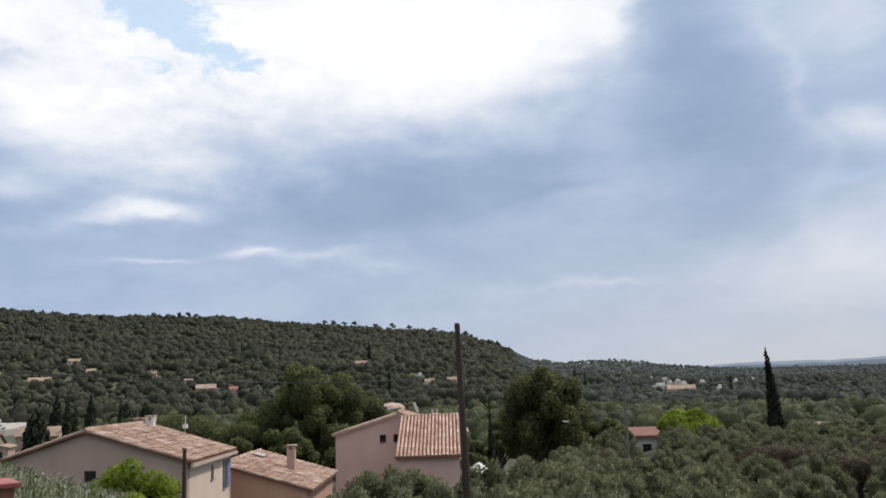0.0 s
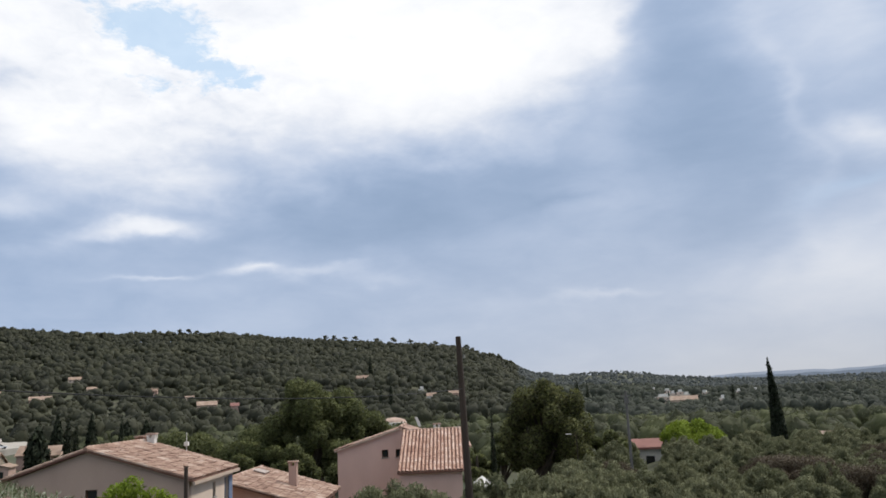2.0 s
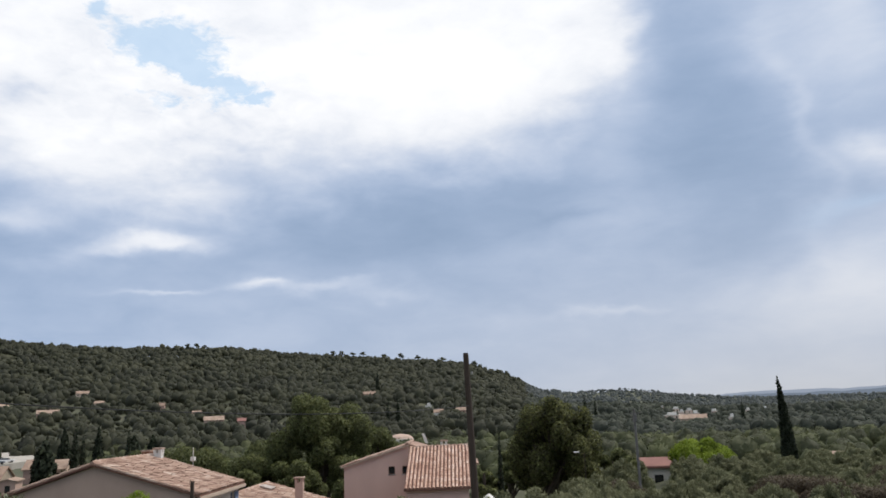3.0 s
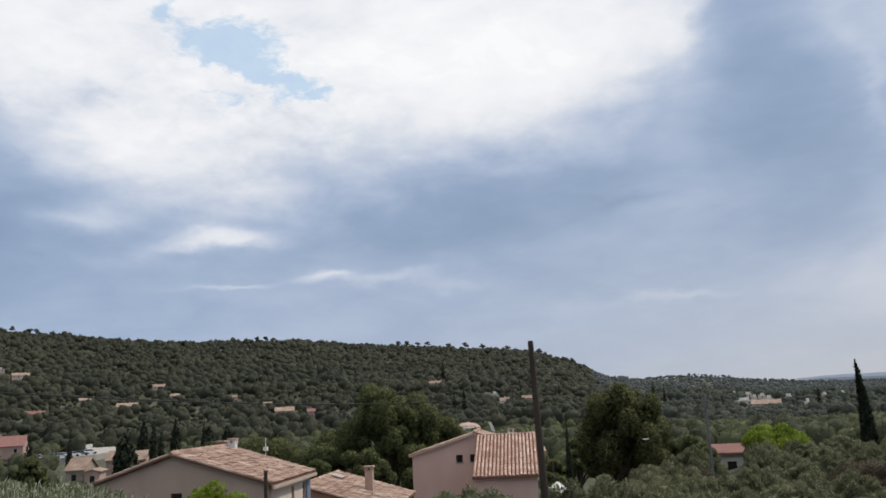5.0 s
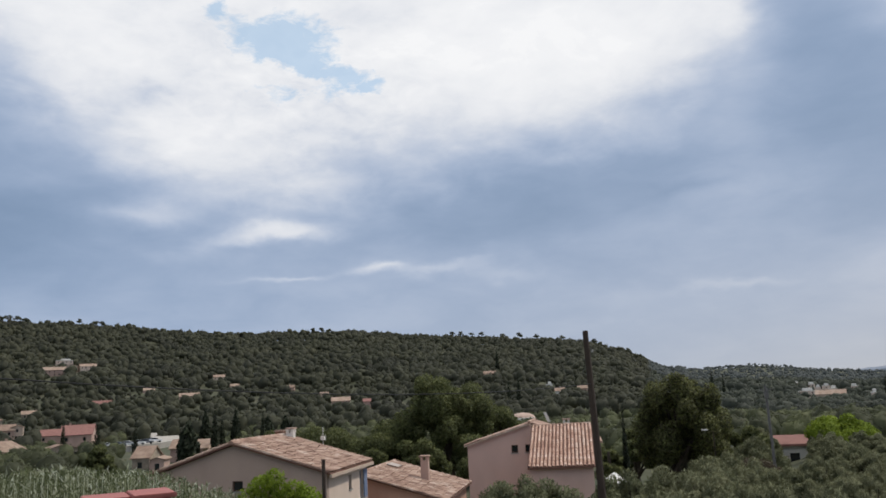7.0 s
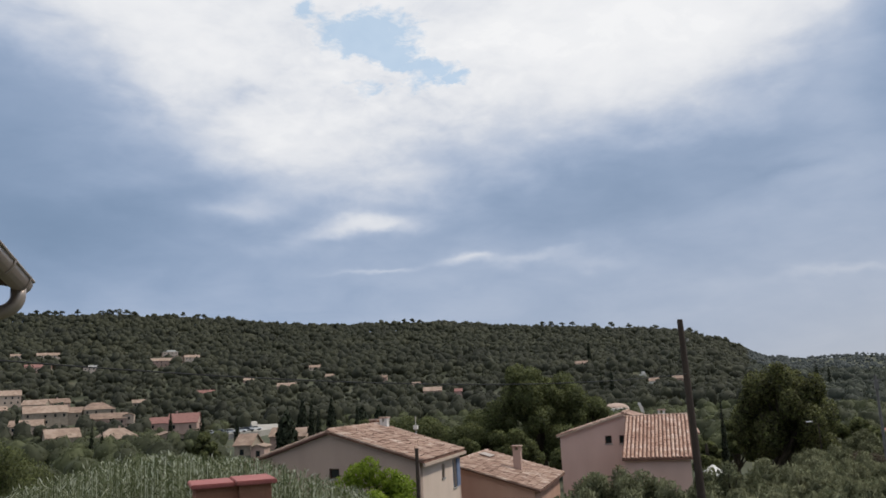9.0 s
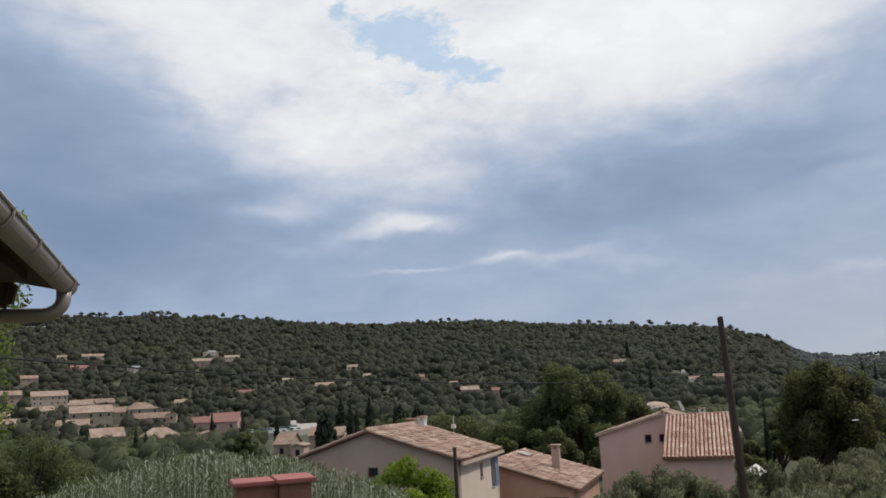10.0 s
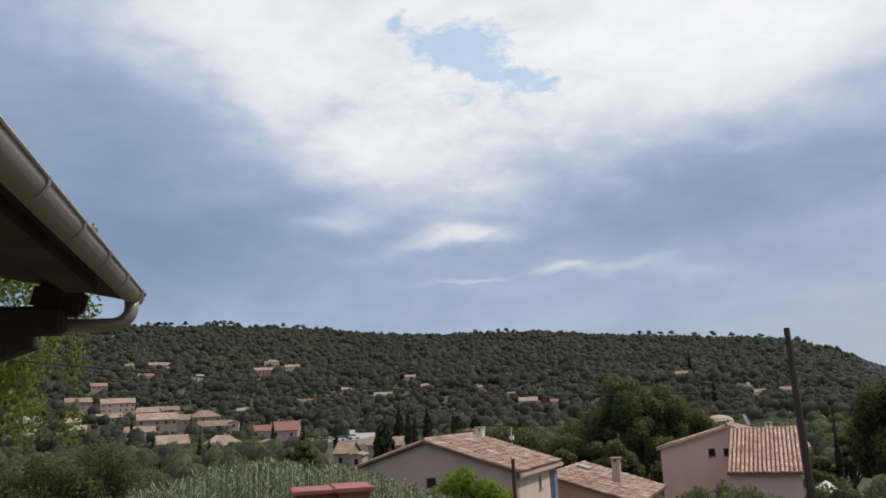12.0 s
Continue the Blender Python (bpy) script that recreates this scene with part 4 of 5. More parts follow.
def tree(name, at, label, crown_r, crown_h, trunk_h, mat, leaves, size, clumps, seed, category="tree", group="", squash=0.85, trunks=1, aspect=1.7, up=0.0, trunk_r=None, lump=(0.22, 0.38)):
    """Trunk and limbs that reach into a crown of leafy clumps with gaps between them."""
    rng = random.Random(seed)
    e = thing(name, at, label, category, group)
    cs = []
    for i in range(clumps):
        a, q = 2.4 * i + rng.uniform(-0.4, 0.4), math.sqrt((i + 0.5) / clumps)
        edge = crown_r * 0.78 * q
        size_c = crown_r * rng.uniform(*lump)
        z = trunk_h + crown_h * (0.10 + 0.90 * rng.random() ** 0.55 * math.sqrt(1 - 0.8 * q * q)) - size_c * 0.8
        cs.append((math.cos(a) * edge, math.sin(a) * edge, z, size_c))
    bm = bmesh.new()
    base = trunk_r or 0.05 * (trunk_h + crown_h)
    for k in range(trunks):
        ox, oy = (rng.uniform(-0.3, 0.3) * crown_r, rng.uniform(-0.3, 0.3) * crown_r) if trunks > 1 else (0, 0)
        fork = (ox * 1.3 + rng.uniform(-0.1, 0.1) * crown_r, oy * 1.3, trunk_h)
        tube(bm, [(ox, oy, -0.4), (ox * 1.1, oy * 1.1, trunk_h * 0.5), fork, (fork[0] * 1.1, fork[1] * 1.1, trunk_h + crown_h * 0.6)], [base * 1.25, base, base * 0.85, base * 0.3], 7)
        for c in cs[k::trunks][:9]:
            mid = ((fork[0] + c[0]) / 2, (fork[1] + c[1]) / 2, (trunk_h + c[2]) / 2 + 0.1)
            tube(bm, [fork, mid, c[:3]], [base * 0.45, base * 0.3, base * 0.1], 5)
    part("trunk", bm, "bark", e)
    leaf_mesh("crown", leaf_arrays(cs, leaves, size, seed, aspect, squash, up), mat, e)
    return e


def cypress(name, at, label, height, width, seed, leaves=2500, lean=0.0, group=""):
    e = thing(name, at, label, "cypress tree", group)
    cs = []
    n = 26
    for i in range(n):
        q = (i + 0.5) / n
        r = width / 2 * (1 - q) ** 0.75 * min(1, 0.55 + q * 3) + 0.03
        cs.append((lean * q * q, 0, height * (0.04 + 0.95 * q), r))
    bm = bmesh.new()
    tube(bm, [(0, 0, -0.4), (0, 0, height * 0.4), (lean * 0.8, 0, height * 0.93)], [0.14, 0.1, 0.02], 6)
    part("trunk", bm, "bark", e)
    leaf_mesh("crown", leaf_arrays(cs, leaves, max(0.07, width * 0.08), seed, 2.2, 1.4, 1.6), "cypress", e)
    return e


def woods(name, label, mat, spots, tufts, seed, rings=5, segs=9, flat=1.0, small=0.20):
    """Many tree crowns at (x, y, z, r, tint): each a lobed mound of foliage with loose tufts standing out of it."""
    rng = np.random.RandomState(seed)
    s = np.array(spots)
    n = len(s)
    lobes = rng.normal(size=(n, 7, 3)) + np.array([0, 0, 0.5])
    lobes /= np.linalg.norm(lobes, axis=2)[..., None]

    def swell(v):
        """How far the crown reaches along v, as a share of its radius."""
        dot = np.einsum("nvk,nlk->nvl", v, lobes)
        return 0.70 + 0.42 * np.exp(7.0 * (dot - 1)).max(axis=2)

    tall = flat * rng.uniform(0.8, 1.35, (n, 1, 1))
    theta = np.radians(np.linspace(4, 128, rings))
    phi = 2 * np.pi * np.arange(segs) / segs
    grid = np.array([(math.sin(a) * math.cos(b), math.sin(a) * math.sin(b), math.cos(a)) for a in theta for b in phi])
    turn = rng.uniform(0, 6.28, n)
    c, q = np.cos(turn)[:, None], np.sin(turn)[:, None]
    v = np.stack([grid[None, :, 0] * c - grid[None, :, 1] * q, grid[None, :, 0] * q + grid[None, :, 1] * c, np.repeat(grid[None, :, 2], n, 0)], 2)
    high = np.concatenate([np.ones((n, 1, 2)), tall], 2)
    mound = s[:, None, :3] + v * (swell(v) * (1 + 0.07 * rng.normal(size=v.shape[:2])))[..., None] * s[:, None, 3, None] * high
    one = np.array([(a * segs + b, (a + 1) * segs + b, (a + 1) * segs + (b + 1) % segs, a * segs + (b + 1) % segs) for a in range(rings - 1) for b in range(segs)])
    faces = (one[None] + (np.arange(n) * rings * segs)[:, None, None]).reshape(-1, 4)
    w = rng.normal(size=(n, tufts, 3))
    w[..., 2] = np.abs(w[..., 2]) * 1.2 - 0.25
    w /= np.linalg.norm(w, axis=2)[..., None]
    p = s[:, None, :3] + w * (swell(w) * rng.uniform(0.92, 1.16, w.shape[:2]))[..., None] * s[:, None, 3, None] * high
    t = np.cross(w + 0.5 * rng.normal(size=w.shape), rng.normal(size=w.shape))
    t /= np.linalg.norm(t, axis=2)[..., None]
    b = np.cross(t, w)
    b /= np.linalg.norm(b, axis=2)[..., None] + 1e-9
    k = s[:, None, 3, None] * rng.uniform(small, small * 1.9, (n, tufts, 1))
    quads = np.stack([p - t * k * 0.6, p + b * k * 0.5, p + t * k * 0.6, p - b * k * 0.5], 2)
    verts = np.concatenate([mound.reshape(-1, 3), quads.reshape(-1, 3)])
    first = n * rings * segs
    faces = np.concatenate([faces, first + np.arange(n * tufts * 4).reshape(-1, 4)])
    me = bpy.data.meshes.new(name)
    me.vertices.add(len(verts))
    me.vertices.foreach_set("co", np.ascontiguousarray(verts, dtype=np.float32).ravel())
    me.loops.add(faces.size)
    me.loops.foreach_set("vertex_index", np.ascontiguousarray(faces, dtype=np.int32).ravel())
    me.polygons.add(len(faces))
    me.polygons.foreach_set("loop_start", np.arange(0, faces.size, 4, dtype=np.int32))
    me.update(calc_edges=True)
    me.polygons.foreach_set("use_smooth", np.ones(len(faces), dtype=bool))
    me.materials.append(M[mat])
    tint = np.concatenate([np.repeat(s[:, 4], rings * segs), np.repeat(s[:, 4], tufts * 4)])
    me.attributes.new("tint", "FLOAT", "POINT").data.foreach_set("value", np.ascontiguousarray(tint, dtype=np.float32))
    return tagged(new(name, me), label, "woods", kind="stuff")


def hill_spots():
    """Crowns over the hillside and the valley, left out round the houses and the road."""
    rng = random.Random(11)
    far, near, pines = [], [], []
    tries = 0
    while len(far) < 25000 and tries < 110000:
        tries += 1
        right = rng.random() < 0.30
        az = rng.uniform(4, 33) if right else rng.uniform(-62, 7)
        top = float(np.interp(az, [2, 8], [1290, 2150]))
        d = math.sqrt(rng.uniform(300 ** 2, top ** 2)) if not right else 300 + (top - 300) * rng.random() ** 1.3
        if any(abs(az - a) * 0.01745 * d < w / 2 + 2 and -6 < h - d < 20 + 0.022 * d for a, h, w in CLEAR):
            continue
        x, y = d * math.sin(radians(az)), d * math.cos(radians(az))
        wild = noise.noise((x * 0.008, y * 0.008, 2)) * 0.5 + 0.5
        if d < 700 and wild < 0.12 + 0.12 * rng.random():
            continue
        r = (2.0 + 3.6 * rng.random() ** 1.5) * (0.70 if d < 650 else 1) * (0.85 if right and d > 900 else 1) 
        # crowns lighten with distance from the eye: haze put into the tint
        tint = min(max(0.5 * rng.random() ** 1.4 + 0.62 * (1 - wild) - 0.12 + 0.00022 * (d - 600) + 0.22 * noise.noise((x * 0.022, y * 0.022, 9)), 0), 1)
        far.append((x, y, ground(az, d) + 2.2 * noise.noise((x * 0.02, y * 0.02, 5)) + r * rng.uniform(0.8, 1.1) * (0.32 if right and d > 900 else 1), r, tint))
    for az in np.arange(-62, 6, 0.28):
        for d, lift in ((1205, 1.0), (1230, 2.0), (1247, 0.3), (1256, 3.0), (1268, 1.0)):
            r = rng.uniform(3.4, 5.6)
            pines.append((d * math.sin(radians(az)), d * math.cos(radians(az)), ground(az, d) + lift + 4 * noise.noise((az * 0.9, d * 0.1, 1)) + rng.uniform(-1.5, 1.0), r, rng.random() * 0.4))
    tries = 0
    while len(near) < 1700 and tries < 16000:
        tries += 1
        az = rng.uniform(-62, 33)
        d = math.sqrt(rng.uniform((100 if az < 6 else 125) ** 2, 340 ** 2))
        if any(abs(az - a) * 0.01745 * d < w / 2 + 1 and -5 < h - d < 26 for a, h, w in CLEAR):
            continue
        if -31.5 < az < -27.2 and d > 110:
            continue
        z_max = EYE + d * math.tan(radians(-1.6))
        r = rng.uniform(1.2, 2.9)
        g = ground(az, d)
        near.append((d * math.sin(radians(az)), d * math.cos(radians(az)), min(g + r * 1.1, max(z_max - r, g + r * 0.5)), r, rng.random()))
    return far, near, pines


far_spots, near_spots, ridge_spots = hill_spots()
range_of = lambda s: math.hypot(s[0], s[1])
east_of = lambda s: math.degrees(math.atan2(s[0], s[1])) > 4.5
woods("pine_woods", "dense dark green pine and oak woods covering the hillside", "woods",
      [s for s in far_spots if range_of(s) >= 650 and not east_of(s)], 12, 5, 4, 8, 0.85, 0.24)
# eastern woods: haze painted into the leaves, more of it beyond 1150 m
woods("distant_woods", "woods far down the valley with haze painted into their leaves", "woods_hazed", [s for s in far_spots if east_of(s) and range_of(s) > 1150], 8, 15, 4, 8, 0.8)
woods("valley_floor_woods", "mixed woods on the valley floor", "valley_hazed", [s for s in far_spots if east_of(s) and range_of(s) <= 1150], 30, 16, 4, 8, 0.8, small=0.17)
woods("hill_foot_woods", "mixed woods and gardens at the foot of the hill", "woods", [s for s in far_spots if range_of(s) < 650 and not east_of(s)], 56, 9, 5, 9, 0.9, small=0.15)
woods("ridge_pines", "pine crowns along the crest of the hill", "woods", ridge_spots, 30, 6, small=0.16)
woods("valley_trees", "mixed green trees and hedges in the valley", "valley", near_spots, 260, 7, 5, 9, 0.9, small=0.085)


def stand(az, d):
    p = polar(az, d)
    return (p.x, p.y, ground(az, d))


def tall_tree(name, az, d, el_top, label, r, mat, leaves, size, clumps, seed, share=0.75, **kw):
    """A tree on the land whose top reaches the height el_top degrees over the eye."""
    at = stand(az, d)
    h = EYE + d * math.tan(radians(el_top)) - at[2]
    return tree(name, at, label, r, h * share, h * (1 - share), mat, leaves, size, clumps, seed, **kw)


tall_tree("holm_oak", 6.4, 70, 1.9, "large dark holm oak with several stems and ragged crown", 4.4, "holm", 52000, 0.12, 46, 41, 0.88, trunks=3, squash=1.5, lump=(0.10, 0.26))
tall_tree("oak_tree", -9.8, 92, 2.7, "broad dark green oak behind the tiled roofs", 6.6, "oak", 60000, 0.15, 60, 42, 0.88, squash=1.2, lump=(0.10, 0.24))
tall_tree("oak_tree", -13.5, 100, -0.6, "rounded green oak beside a taller one", 5.2, "oak", 26000, 0.16, 20, 43, 0.8)
tall_tree("oak_tree", -6.2, 98, -0.2, "green oak leaning against a larger crown", 4.6, "oak", 22000, 0.16, 18, 44, 0.8)
tall_tree("oak_tree", -18.0, 115, -0.5, "mid-green oak in the valley behind the house", 5.2, "oak", 22000, 0.17, 18, 45, 0.8)
tall_tree("oak_tree", -21.0, 130, -0.9, "green tree behind the house ridge", 4.4, "oak", 16000, 0.18, 14, 46, 0.8)
tall_tree("oak_tree", -7.4, 80, -2.3, "low green oak behind the pink house", 2.9, "oak", 10000, 0.15, 12, 56, 0.85)
tall_tree("oak_tree", -11.6, 84, -2.0, "low green oak behind the broad roof", 3.2, "oak", 11000, 0.15, 12, 57, 0.85)
tall_tree("oak_tree", -14.8, 80, -2.5, "low bushy oak between two roofs", 2.8, "oak", 9000, 0.15, 12, 58, 0.85)
tall_tree("lime_tree", 16.0, 80, -1.9, "bright yellow-green broadleaf tree beyond the olives", 3.3, "lime", 24000, 0.10, 22, 47, 0.7, lump=(0.16, 0.34))
tall_tree("garden_tree", -21.6, 29, -3.6, "bright green rounded garden tree before the gable", 1.95, "lime", 30000, 0.06, 44, 48, 0.8, trunk_r=0.07, lump=(0.16, 0.34))
tall_tree("oak_tree", 1.2, 72, -2.5, "small round evergreen behind the pole", 1.9, "oak", 4000, 0.15, 9, 49, 0.75)
tall_tree("oak_tree", 3.2, 76, -2.3, "green bush beside the slim cypress", 1.8, "oak", 4000, 0.15, 9, 50, 0.75)
tall_tree("oak_tree", 10.2, 78, -2.3, "green tree with a round crown beside the pole", 2.4, "oak", 5000, 0.18, 10, 51, 0.8)
tall_tree("oak_tree", -45.5, 62, -0.7, "dark green rounded tree below the village", 4.6, "oak", 26000, 0.11, 22, 52, 0.8)
tall_tree("oak_tree", -50.5, 60, -1.3, "dark green tree at the garden's edge", 4.2, "oak", 22000, 0.11, 18, 53, 0.8)
tall_tree("oak_tree", -47.8, 40, -4.2, "low green bushy tree", 2.2, "oak", 12000, 0.08, 14, 54, 0.8)
tall_tree("oak_tree", -32.6, 95, -1.0, "slender green tree among the roofs", 1.9, "oak", 5000, 0.2, 12, 55, 0.8)
for i, (az_c, h_c, r_c) in enumerate(((-43.2, 17, 3.4), (-42.5, 16, 4.2), (-42.1, 15.5, 3.8), (-41.7, 16.5, 3.6), (-40.8, 16.5, 4.0), (-39.3, 15.5, 4.6), (-38.8, 17.5, 5.4), (-38.3, 18, 5.6),
                                       (-37.8, 17, 5.0), (-37.3, 15, 4.6), (-34.2, 17, 3.4), (-33.2, 16, 4.4), (-32.8, 15, 4.2), (-18.9, 15.5, 3.8), (-18.3, 16, 4.0), (-17.8, 15, 3.6),
                                       (-9.0, 15.5, 4.2), (-8.4, 16.5, 4.6), (-7.6, 15.5, 4.4), (-6.9, 16.5, 4.4), (-5.4, 16, 4.6), (-4.2, 17, 4.6), (-3.0, 16, 4.4), (-1.2, 16.5, 4.6), (1.0, 16, 4.4), (2.6, 16.5, 4.4))):
    tree("pine_tree", stand(az_c, 1238), "tall umbrella pine on the crest of the hill", r_c, h_c * 0.42, h_c * 0.58, "pine", 420, 0.9, 9, 300 + i, category="pine tree", group="crest pines",
         squash=0.55, trunk_r=0.32, lump=(0.30, 0.50))
cypress("cypress", stand(21.45, 90), "tall dark pointed cypress above the olives", 10.0, 1.65, 61, 10000, lean=-0.35)
cypress("cypress", stand(2.5, 62), "slim dark cypress beside the oak", 7.9, 0.7, 62, 3500)
for az_c, d_c, h_c in ((-32.9, 168, 10.5), (-30.6, 215, 9), (-27.2, 200, 11), (-25.6, 195, 12), (-25.1, 198, 10), (-22.4, 200, 11), (-39.7, 200, 8), (-39.1, 195, 7),
                       (-34.9, 280, 10), (-37.0, 330, 12), (-44.0, 330, 12), (-4.5, 420, 18), (-5.2, 430, 16), (-5.9, 760, 26), (8.6, 520, 20), (9.3, 540, 17), (18.9, 420, 16)):
    cypress("cypress", stand(az_c, d_c), "dark cypress standing in the valley", h_c, h_c * 0.2, int(1000 + az_c * 10), 1500, group="valley cypresses")

for az_c, d_c, h_c, w_c in ((-27.3, 185, 9.0, 5.6), (-26.2, 215, 11.5, 4.2), (-24.2, 190, 11.5, 3.4), (-20.9, 210, 9, 4.5), (-22.1, 240, 8.5, 5.5)):
    cypress("conifer", stand(az_c, d_c), "broad dark conifer in the valley", h_c, w_c, int(2000 + az_c * 10), 2600, group="valley conifers")

# olive grove: a few trees built, then copied over the slope
OLIVES = [tree("olive_tree", (0, -30 - 6 * i, -8), "grey-green olive tree with a loose airy crown", 2.1, 2.4, 0.9, "olive", 26000, 0.040, 64, 70 + i, lump=(0.07, 0.20), squash=1.2,
               group="olive grove", aspect=3.6, up=1.3, trunk_r=0.14) for i in range(4)]
PLUM = tree("plum_tree", (0, -60, -8), "purple-brown leaved plum tree between olives", 2.0, 2.3, 0.9, "plum", 14000, 0.055, 16, 80, group="olive grove")
rng = random.Random(21)


def plant(src, az, d, top_el, width=1.0):
    p = stand(az, d)
    h = EYE + d * math.tan(radians(top_el)) - p[2]
    k = min(max(h / 3.5, 0.5), 1.4)
    m = Matrix.Translation((p[0], p[1], p[2] + h - 3.5 * k if h > 3.5 * k else p[2])) @ pose(0, 0, 0, 0, 0, rng.uniform(0, 360)) @ Matrix.Diagonal((k * width, k * width, k, 1))
    c = copy_thing(src, m)
    c.matrix_world = m
    return c


grove = []
for i in range(2500):
    az_o, d_o = rng.uniform(7.5, 33), math.sqrt(rng.uniform(17 ** 2, 84 ** 2))
    x_o, y_o = d_o * math.sin(radians(az_o)), d_o * math.cos(radians(az_o))
    if any((x_o - a) ** 2 + (y_o - b) ** 2 < 2.5 ** 2 for a, b in grove) or (abs(az_o - 13.0) < 2.0 and d_o > 42) or (abs(az_o - 5.9) < 5 and d_o > 55):
        continue
    grove.append((x_o, y_o))
    top_o = float(np.interp(d_o, [17, 30, 45, 60, 84], [-7.0, -5.4, -4.2, -3.3, -2.7])) + rng.uniform(-0.6, 0.25)
    plant(PLUM if rng.random() < 0.02 else OLIVES[i % 4], az_o, d_o, top_o)
    if len(grove) > 170:
        break
for az_o, d_o, t_o, w_o in ((-4.6, 30, -4.9, 1.1), (-1.8, 27, -6.1, 1.0), (-7.6, 26, -6.3, 1.0), (2.6, 36, -4.9, 1.1), (5.2, 38, -4.8, 1.1), (7.4, 33, -5.2, 1.0), (1.4, 24, -6.8, 0.9),
                            (4.6, 26, -6.2, 1.0), (-12.5, 24, -7.4, 1.0)):
    plant(OLIVES[int(abs(az_o)) % 4], az_o, d_o, t_o, w_o)
for az_o, d_o, t_o in ((20.6, 44, -4.0), (22.2, 45, -4.0), (23.6, 43, -4.15), (25.9, 38, -4.5), (27.6, 46, -3.9)):
    plant(PLUM, az_o, d_o, t_o, 1.15)
for o in (*OLIVES, PLUM):
    for q in (*o.children, o):
        bpy.data.objects.remove(q)


# ---- reeds before the village ----
def reed_bed():
    rng = np.random.RandomState(8)
    quads = []
    for i in range(2300):
        az, d = rng.uniform(-46, -22), rng.uniform(12.5, 18)
        top_el = np.interp(az, [-46, -43, -39, -36.5, -34, -30, -27.5, -25, -22], [-5.2, -4.3, -3.2, -2.9, -3.1, -3.5, -4.3, -5.3, -6.2]) - rng.rand() ** 2 * 2.4
        base = np.array(stand(float(az), float(d)))
        h = EYE + d * math.tan(radians(float(top_el))) - base[2]
        tip = np.array([rng.normal() * 0.12, rng.normal() * 0.12, h])
        side = np.array([rng.normal(), rng.normal(), 0])
        side /= np.linalg.norm(side)
        w = 0.011
        quads.append([base - side * w, base + side * w, base + tip + side * w * 0.4, base + tip - side * w * 0.4])
        for j in range(34):
            q = 1 - 0.75 * rng.rand() ** 1.3
            p = base + tip * q
            out = np.array([rng.normal(), rng.normal(), 0])
            out /= np.linalg.norm(out)
            dirn = out * rng.uniform(0.3, 1.8) + np.array([0, 0, 1.0])
            dirn /= np.linalg.norm(dirn)
            ln, wd = rng.uniform(0.05, 0.13), rng.uniform(0.006, 0.012)
            b = np.cross(dirn, rng.normal(size=3))
            b /= np.linalg.norm(b)
            quads.append([p, p + dirn * ln * 0.5 + b * wd, p + dirn * ln, p + dirn * ln * 0.5 - b * wd])
    ob = leaf_mesh("reed_bed", np.array(quads).reshape(-1, 3), "reed", None, "pale grey-green reeds growing in a tall thicket")
    tagged(ob, category="reeds", kind="stuff")


reed_bed()


# ---- poles, pillar, cable ----
def utility_pole():
    at = stand(0.53, 20.5)
    e = thing("utility_pole", at, "dark weathered wooden utility pole without cross-arm", "pole")
    top = EYE + 20.5 * math.tan(radians(4.4)) - at[2]
    bm = bmesh.new()
    tube(bm, [(0.09, 0, -0.3), (0.05, 0, top * 0.5), (-0.03, 0, top - 0.06), (-0.03, 0, top)], [0.112, 0.094, 0.070, 0.060], 14)
    part("post", bm, "pole", e, smooth=False)
    bm = bmesh.new()
    tube(bm, [(0.1, -0.06, top - 0.55), (0.1, -0.06, top - 0.48)], [0.03, 0.03], 8)
    part("insulator", bm, "concrete", e)


def short_post():
    at = stand(-18.36, 21.0)
    e = thing("fence_post", at, "short dark wooden post before the house", "post")
    top = EYE + 21 * math.tan(radians(-3.55)) - at[2]
    bm = bmesh.new()
    tube(bm, [(0, 0, -0.3), (0, 0, top - 0.05), (0, 0, top)], [0.055, 0.045, 0.04], 10)
    part("post", bm, "pole", e)
    bm = bmesh.new()
    box(bm, -0.06, 0.06, -0.02, 0.02, top - 0.01, top + 0.015)
    part("cap", bm, "pole", e)


def lamp_pole():
    at = stand(11.88, 58)
    e = thing("concrete_pole", at, "grey concrete power pole with a fitting at its top", "pole")
    top = EYE - at[2]
    bm = bmesh.new()
    tube(bm, [(0, 0, -0.3), (0, 0, top)], [0.11, 0.08], 8)
    part("post", bm, "grey_post", e)
    bm = bmesh.new()
    box(bm, -0.35, 0.35, -0.04, 0.04, top - 0.35, top - 0.27)
    box(bm, -0.13, 0.13, -0.16, 0.1, top - 0.85, top - 0.4)
    part("fitting", bm, "grey_post", e)


def street_lamp():
    at = stand(8.3, 60)
    e = thing("street_lamp", at, "street lamp with a pale head before the dark tree", "street lamp")
    top = EYE + 60 * math.tan(radians(-2.75)) - at[2]
    bm = bmesh.new()
    tube(bm, [(0, 0, 0), (0, 0, top - 0.1), (-0.4, 0, top)], [0.04, 0.03, 0.02], 8)
    part("post", bm, "pole", e)
    bm = bmesh.new()
    box(bm, -0.75, -0.35, -0.1, 0.1, top - 0.02, top + 0.06)
    part("lamp_head", bm, "white", e)


